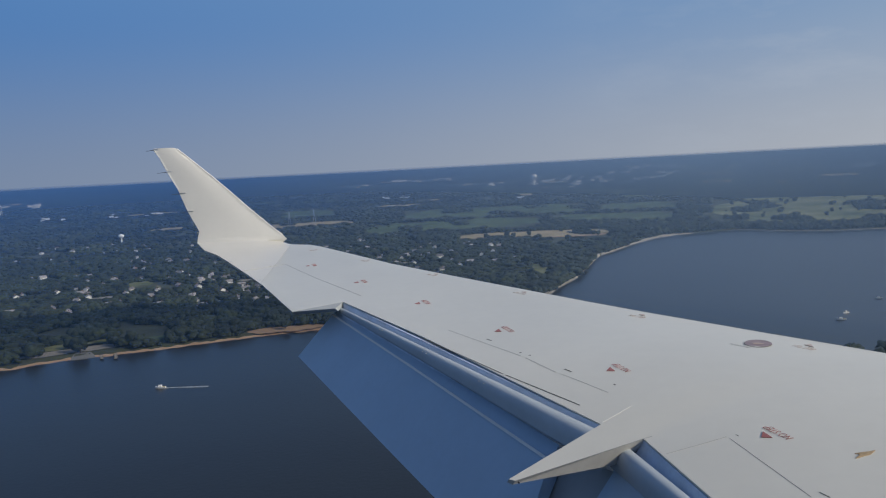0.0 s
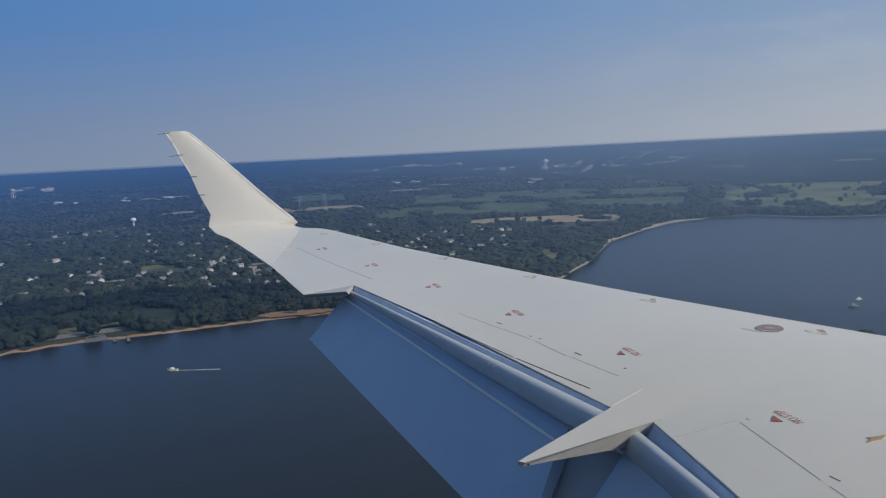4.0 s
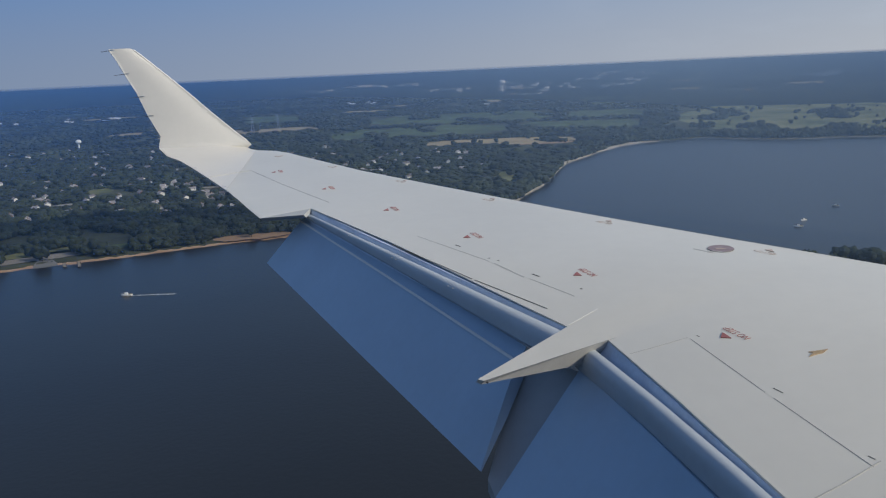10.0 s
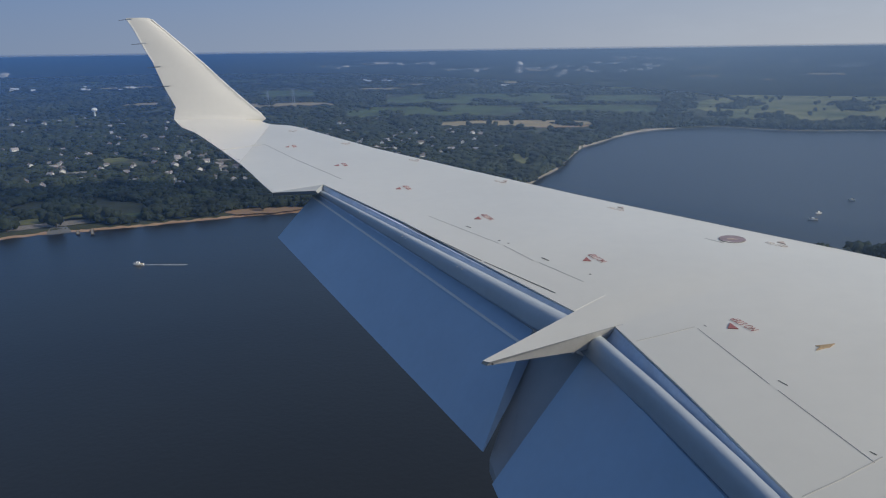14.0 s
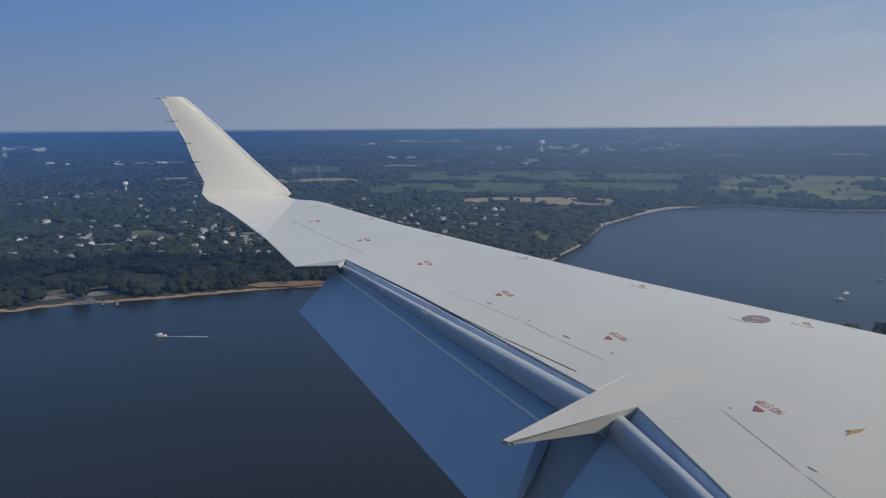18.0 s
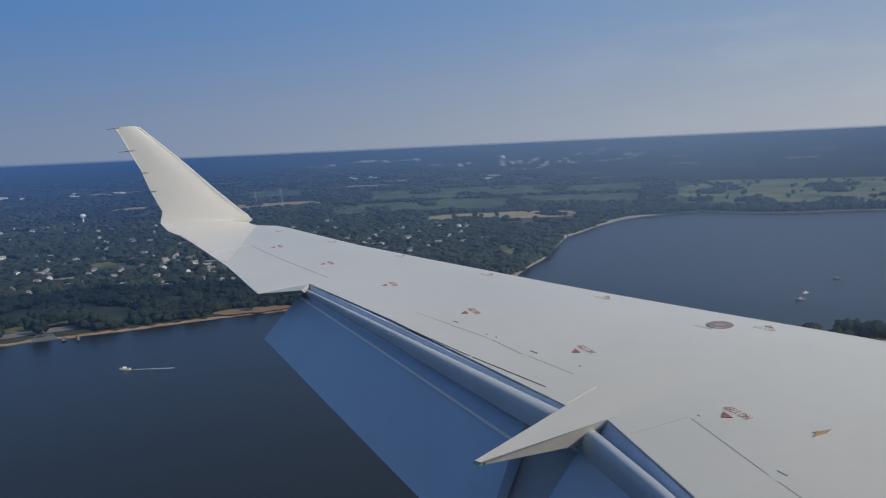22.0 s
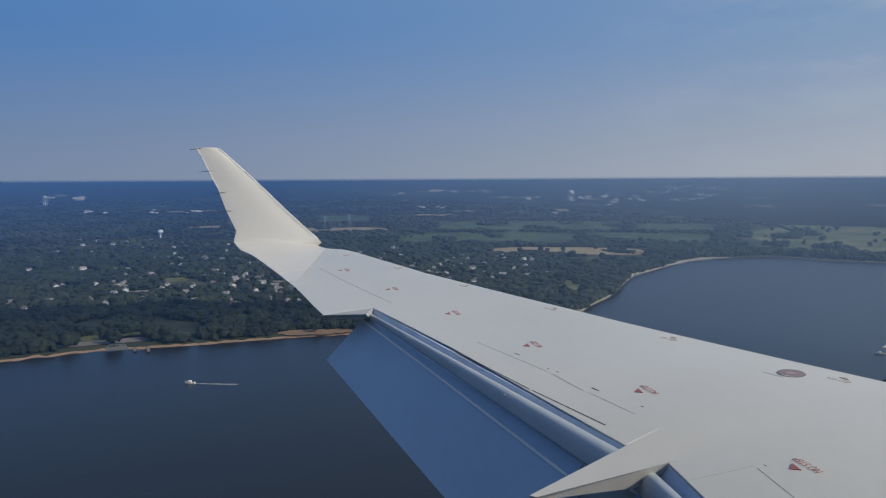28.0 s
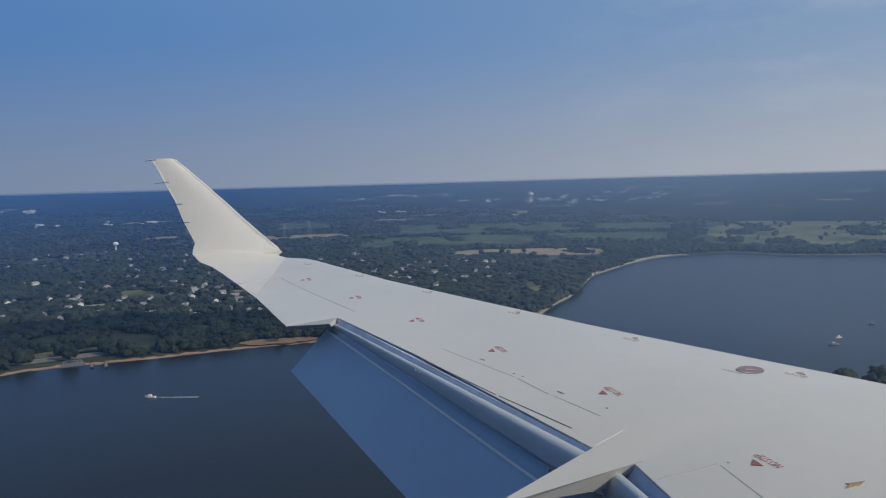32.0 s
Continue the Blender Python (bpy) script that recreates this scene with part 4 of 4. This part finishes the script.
for az, r, many, spread in ((-4.2, 4074, 4, 1.0), (-2.3, 4050, 4, 1.3), (13.0, 4240, 5, 1.2), (14.9, 4185, 5, 1.0), (14.6, 3790, 4, 0.7), (23.7, 3890, 3, 0.8), (26.7, 3735, 4, 1.2), (6.5, 3620, 4, 1.2), (4.2, 2840, 2, 0.3),
                            (-6.0, 3120, 2, 0.6), (-4.6, 3125, 2, 0.5), (-30.2, 3840, 4, 1.2), (-28.5, 3115, 2, 0.8), (-24.9, 3052, 2, 0.4), (-22.3, 3035, 2, 0.6), (9.5, 3500, 4, 1.6), (7.5, 3300, 3, 1.0), (9.0, 3750, 4, 1.5), (11.5, 3900, 4, 1.0), (13.5, 3500, 3, 1.2), (-8.0, 3900, 2, 1.0), (20.0, 4050, 3, 1.0), (1.5, 3600, 3, 1.5)):
    for k in range(many * 2):
        a, q = az + rnd.uniform(-spread, spread), r + rnd.uniform(-90, 90)
        x, y, _ = polar(a, q, 0)
        m = pose(x, y, relief(q) + (5.0 + max(0.0, min(2.0, a * 0.15)) if q > 3300 else 2.6), 0, 0, rnd.uniform(-9, 9) - a)
        if n_shed < 2:
            sheds[n_shed].matrix_world = m
        else:
            copy_thing(sheds[rnd.randrange(2) if q > 3300 else 1], m)
        n_shed += 1


def water_tower(az, r, tall, wide, legs, label):
    x, y, _ = polar(az, r, 0)
    t = thing("water_tower", label, "water tower", (x, y, relief(r)))
    bm = bmesh.new()
    bmesh.ops.create_uvsphere(bm, u_segments=20, v_segments=12, radius=wide, matrix=Matrix.Translation((0, 0, tall)) @ Matrix.Diagonal((1, 1, 0.72, 1)))
    for f in bm.faces:
        f.smooth = True
    part("tank", bm, TANK, t)
    part("riser", tube(bmesh.new(), (0, 0, -1), (0, 0, tall - wide * 0.5), wide * 0.28, wide * 0.2, 12), TANK, t)
    part("base", tube(bmesh.new(), (0, 0, -1), (0, 0, 4), wide * 0.5, wide * 0.28, 12), TANK, t)
    for k in range(legs):
        a = k * 2 * math.pi / legs
        part("leg", tube(bmesh.new(), (wide * 1.1 * math.cos(a), wide * 1.1 * math.sin(a), -1), (wide * 0.9 * math.cos(a), wide * 0.9 * math.sin(a), tall), 0.8, 0.6, 6), TANK, t)
    return t


water_tower(5.2, 3420, 42, 15, 6, "big white water tower over the far woods")
water_tower(-31.6, 3500, 36, 8, 6, "white water tower on legs")
water_tower(-24.5, 1990, 21, 6.5, 0, "small white ball-shaped water tower among the trees")


def pylon(az, r, tall):
    x, y, _ = polar(az, r, 0)
    t = thing("pylon", "grey steel lattice power pylon", "pylon", (x, y, relief(r)), group="pylons")
    for sx in (-1, 1):
        for sy in (-1, 1):
            part("leg", tube(bmesh.new(), (sx * 4, sy * 4, -1), (sx * 0.6, sy * 0.6, tall), 0.3, 0.2, 5), STEEL, t)
    for k in range(3):
        part("arm", tube(bmesh.new(), (-8 + k, 0, tall * (0.7 + 0.13 * k)), (8 - k, 0, tall * (0.7 + 0.13 * k)), 0.25, 0.25, 5), STEEL, t)
    return t


for az, r in ((-13.0, 2150), (-11.2, 2210), (-19.8, 2340)):
    pylon(az, r, 44)


# ---- jetties by the boat ramp ----
def jetty(az, long):
    x, y, _ = polar(az, shore(az) + 4, 0)
    t = thing("jetty", "weathered timber jetty reaching out from the beach", "jetty", (x, y, 0), -az - 90, "jetties by the boat ramp")
    for k in range(int(long / 1.5)):
        part("plank", box(bmesh.new(), 0.75 + 1.5 * k, 0, 1.2, 1.42, 2.6, 0.14), STONE, t)
    for k in range(int(long / 6) + 1):
        for s in (-1.2, 1.2):
            part("pile", tube(bmesh.new(), (0.5 + 6 * k, s, -1), (0.5 + 6 * k, s, 2.0), 0.2, 0.18, 7), BARK, t)
    for s in (-1.25, 1.25):
        part("beam", box(bmesh.new(), long / 2, s, 1.0, long, 0.25, 0.3), BARK, t)
    return t


for az, long in ((-25.6, 22), (-26.5, 16)):
    jetty(az, long)
ramp = strip("boat_ramp", -28.4, -26.8, -4, 24, ROAD, "sloping paved boat ramp", "ramp", 0.35, 0.1)

# ---- boats ----
def boat(az, r, turn, length, label, wake=0):
    x, y, _ = polar(az, r, 0)
    t = thing("motor_boat", label, "boat", (x, y, 0.0), turn, "boats on the river")
    w, rings = length * 0.16, []
    for q, b, s in ((-0.5, 0.92, 0), (-0.2, 1.0, 0), (0.15, 0.9, 0.12), (0.38, 0.5, 0.3), (0.5, 0.05, 0.45)):
        px, z = q * length, 1.1 + s
        rings.append([(px, -w * b, z), (px, w * b, z), (px, w * b * 0.7, -0.3), (px, -w * b * 0.7, -0.3)])
    loft("hull", rings, GEL, t, "white hull", False)
    part("cabin", box(bmesh.new(), 0.02 * length, 0, 1.75, length * 0.34, w * 1.3, 1.3, 0, 0.25), GEL, t)
    part("windscreen", box(bmesh.new(), 0.20 * length, 0, 1.8, length * 0.04, w * 1.2, 0.8, 0, 0.1), GLASS, t)
    part("deck", box(bmesh.new(), -0.33 * length, 0, 1.12, length * 0.28, w * 1.5, 0.08), STRAW, t)
    part("rail", tube(bmesh.new(), (0.25 * length, -w * 0.6, 1.9), (0.48 * length, 0, 2.1), 0.05, 0.05, 6), STEEL, t)
    part("rail", tube(bmesh.new(), (0.25 * length, w * 0.6, 1.9), (0.48 * length, 0, 2.1), 0.05, 0.05, 6), STEEL, t)
    if wake:
        verts, faces = [], []
        for k in range(12):
            px = x + math.cos(radians(turn)) * (-length * 0.4 - wake * k / 11)
            py = y + math.sin(radians(turn)) * (-length * 0.4 - wake * k / 11)
            spread = 0.5 + 1.6 * (k / 11) ** 0.7 * (1 + 0.4 * noise.noise((k * 1.3, 2, az)))
            if k == 11:
                spread = 0.1
            sx, sy = -math.sin(radians(turn)) * spread, math.cos(radians(turn)) * spread
            verts += [(px + sx, py + sy, 0.06), (px - sx, py - sy, 0.06)]
        faces = [(2 * k, 2 * k + 1, 2 * k + 3, 2 * k + 2) for k in range(11)]
        tagged(solid("wake", verts, faces, FOAM), "pale foamy wake behind a boat", "wake", kind="stuff")
    return t


boat(25.8, 738, 170, 8.5, "white cabin cruiser lying in the bay")
boat(28.0, 849, 150, 7, "small white motor boat in the bay")
boat(26.1, 769, 200, 6.5, "small white motor boat in the bay")
boat(-22.9, 588, 178, 8, "white motor boat under way on the river", 34)

# ---- the island ----
IX, IY = 287, 522
verts = [(IX, IY, 1.4)]
for k in range(40):
    a = k * math.pi / 20
    e = 1 + 0.15 * noise.noise((math.cos(a) * 2, math.sin(a) * 2, 5))
    verts.append((IX + 58 * e * math.cos(a), IY + 26 * e * math.sin(a), -0.3))
for k in range(40):
    a = k * math.pi / 20
    verts.append((IX + 34 * math.cos(a), IY + 15 * math.sin(a), 1.2))
faces = [(0, 41 + k, 41 + (k + 1) % 40) for k in range(40)] + [(41 + k, 1 + k, 1 + (k + 1) % 40, 41 + (k + 1) % 40) for k in range(40)]
tagged(solid("island", verts, faces, SAND, smooth=True), "small sandy island in the river", "island", kind="structure")
rnd = random.Random(8)
for k in range(14):
    a, q = rnd.uniform(0, 6.28), math.sqrt(rnd.random())
    copy_thing(protos[k % 4], pose(IX + 32 * q * math.cos(a), IY + 13 * q * math.sin(a), 0.8, 0, 0, rnd.uniform(0, 360)))

# ---- haze ----
def veil(r, most, power, tint_far, tint_sun):
    """A tinted sheet over the river's edge that imitates thin summer haze: denser with height, so for all that lies
    further off, and paler towards the sun.
    """
    m = bpy.data.materials.new("haze")
    m.use_nodes = True
    n, l = m.node_tree.nodes, m.node_tree.links
    n.remove(n["Principled BSDF"])

    def node(kind, **values):
        nd = n.new("ShaderNode" + kind)
        for key, value in values.items():
            nd.inputs[int(key[1:])].default_value = value
        return nd
    geo, xyz = node("NewGeometry"), node("SeparateXYZ")
    l.new(geo.outputs["Position"], xyz.inputs[0])
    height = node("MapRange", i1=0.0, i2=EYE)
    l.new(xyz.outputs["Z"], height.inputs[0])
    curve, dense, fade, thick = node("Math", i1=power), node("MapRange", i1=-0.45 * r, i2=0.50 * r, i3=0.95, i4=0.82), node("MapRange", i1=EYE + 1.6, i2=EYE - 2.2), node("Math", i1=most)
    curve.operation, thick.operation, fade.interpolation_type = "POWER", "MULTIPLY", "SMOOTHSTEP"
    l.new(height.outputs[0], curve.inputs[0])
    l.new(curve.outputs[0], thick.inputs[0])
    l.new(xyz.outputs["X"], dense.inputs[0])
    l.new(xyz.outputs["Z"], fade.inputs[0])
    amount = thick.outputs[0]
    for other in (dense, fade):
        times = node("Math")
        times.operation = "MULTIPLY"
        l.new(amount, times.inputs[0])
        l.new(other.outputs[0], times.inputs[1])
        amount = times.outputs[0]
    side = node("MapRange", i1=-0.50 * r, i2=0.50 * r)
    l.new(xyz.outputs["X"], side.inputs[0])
    # extra tint, stronger to the right, brightens the bay as window glare does
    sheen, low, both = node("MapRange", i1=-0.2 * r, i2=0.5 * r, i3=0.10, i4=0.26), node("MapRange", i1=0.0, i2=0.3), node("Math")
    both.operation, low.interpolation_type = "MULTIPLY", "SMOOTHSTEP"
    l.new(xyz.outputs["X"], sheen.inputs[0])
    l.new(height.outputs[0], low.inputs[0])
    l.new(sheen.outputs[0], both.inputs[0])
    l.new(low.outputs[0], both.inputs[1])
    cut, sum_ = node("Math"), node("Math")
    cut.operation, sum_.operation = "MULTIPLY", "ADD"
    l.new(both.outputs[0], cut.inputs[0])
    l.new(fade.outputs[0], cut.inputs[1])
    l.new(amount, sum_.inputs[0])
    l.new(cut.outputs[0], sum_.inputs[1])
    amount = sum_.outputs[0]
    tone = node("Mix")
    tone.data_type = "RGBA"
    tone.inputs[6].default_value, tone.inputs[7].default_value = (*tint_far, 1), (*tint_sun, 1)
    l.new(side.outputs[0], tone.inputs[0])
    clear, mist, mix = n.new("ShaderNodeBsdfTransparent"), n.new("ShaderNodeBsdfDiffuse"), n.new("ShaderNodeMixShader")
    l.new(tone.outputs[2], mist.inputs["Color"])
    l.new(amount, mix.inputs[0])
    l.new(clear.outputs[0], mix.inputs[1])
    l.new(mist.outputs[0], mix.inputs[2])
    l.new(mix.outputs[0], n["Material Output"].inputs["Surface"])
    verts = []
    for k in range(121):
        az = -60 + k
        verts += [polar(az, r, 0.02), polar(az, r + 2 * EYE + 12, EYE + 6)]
    ob = solid("backdrop_haze_sheet", verts, [(2 * k, 2 * k + 2, 2 * k + 3, 2 * k + 1) for k in range(120)], m, smooth=True)
    return tagged(ob, "blue see-through sheet imitating haze over the far land", "haze", kind="structure")


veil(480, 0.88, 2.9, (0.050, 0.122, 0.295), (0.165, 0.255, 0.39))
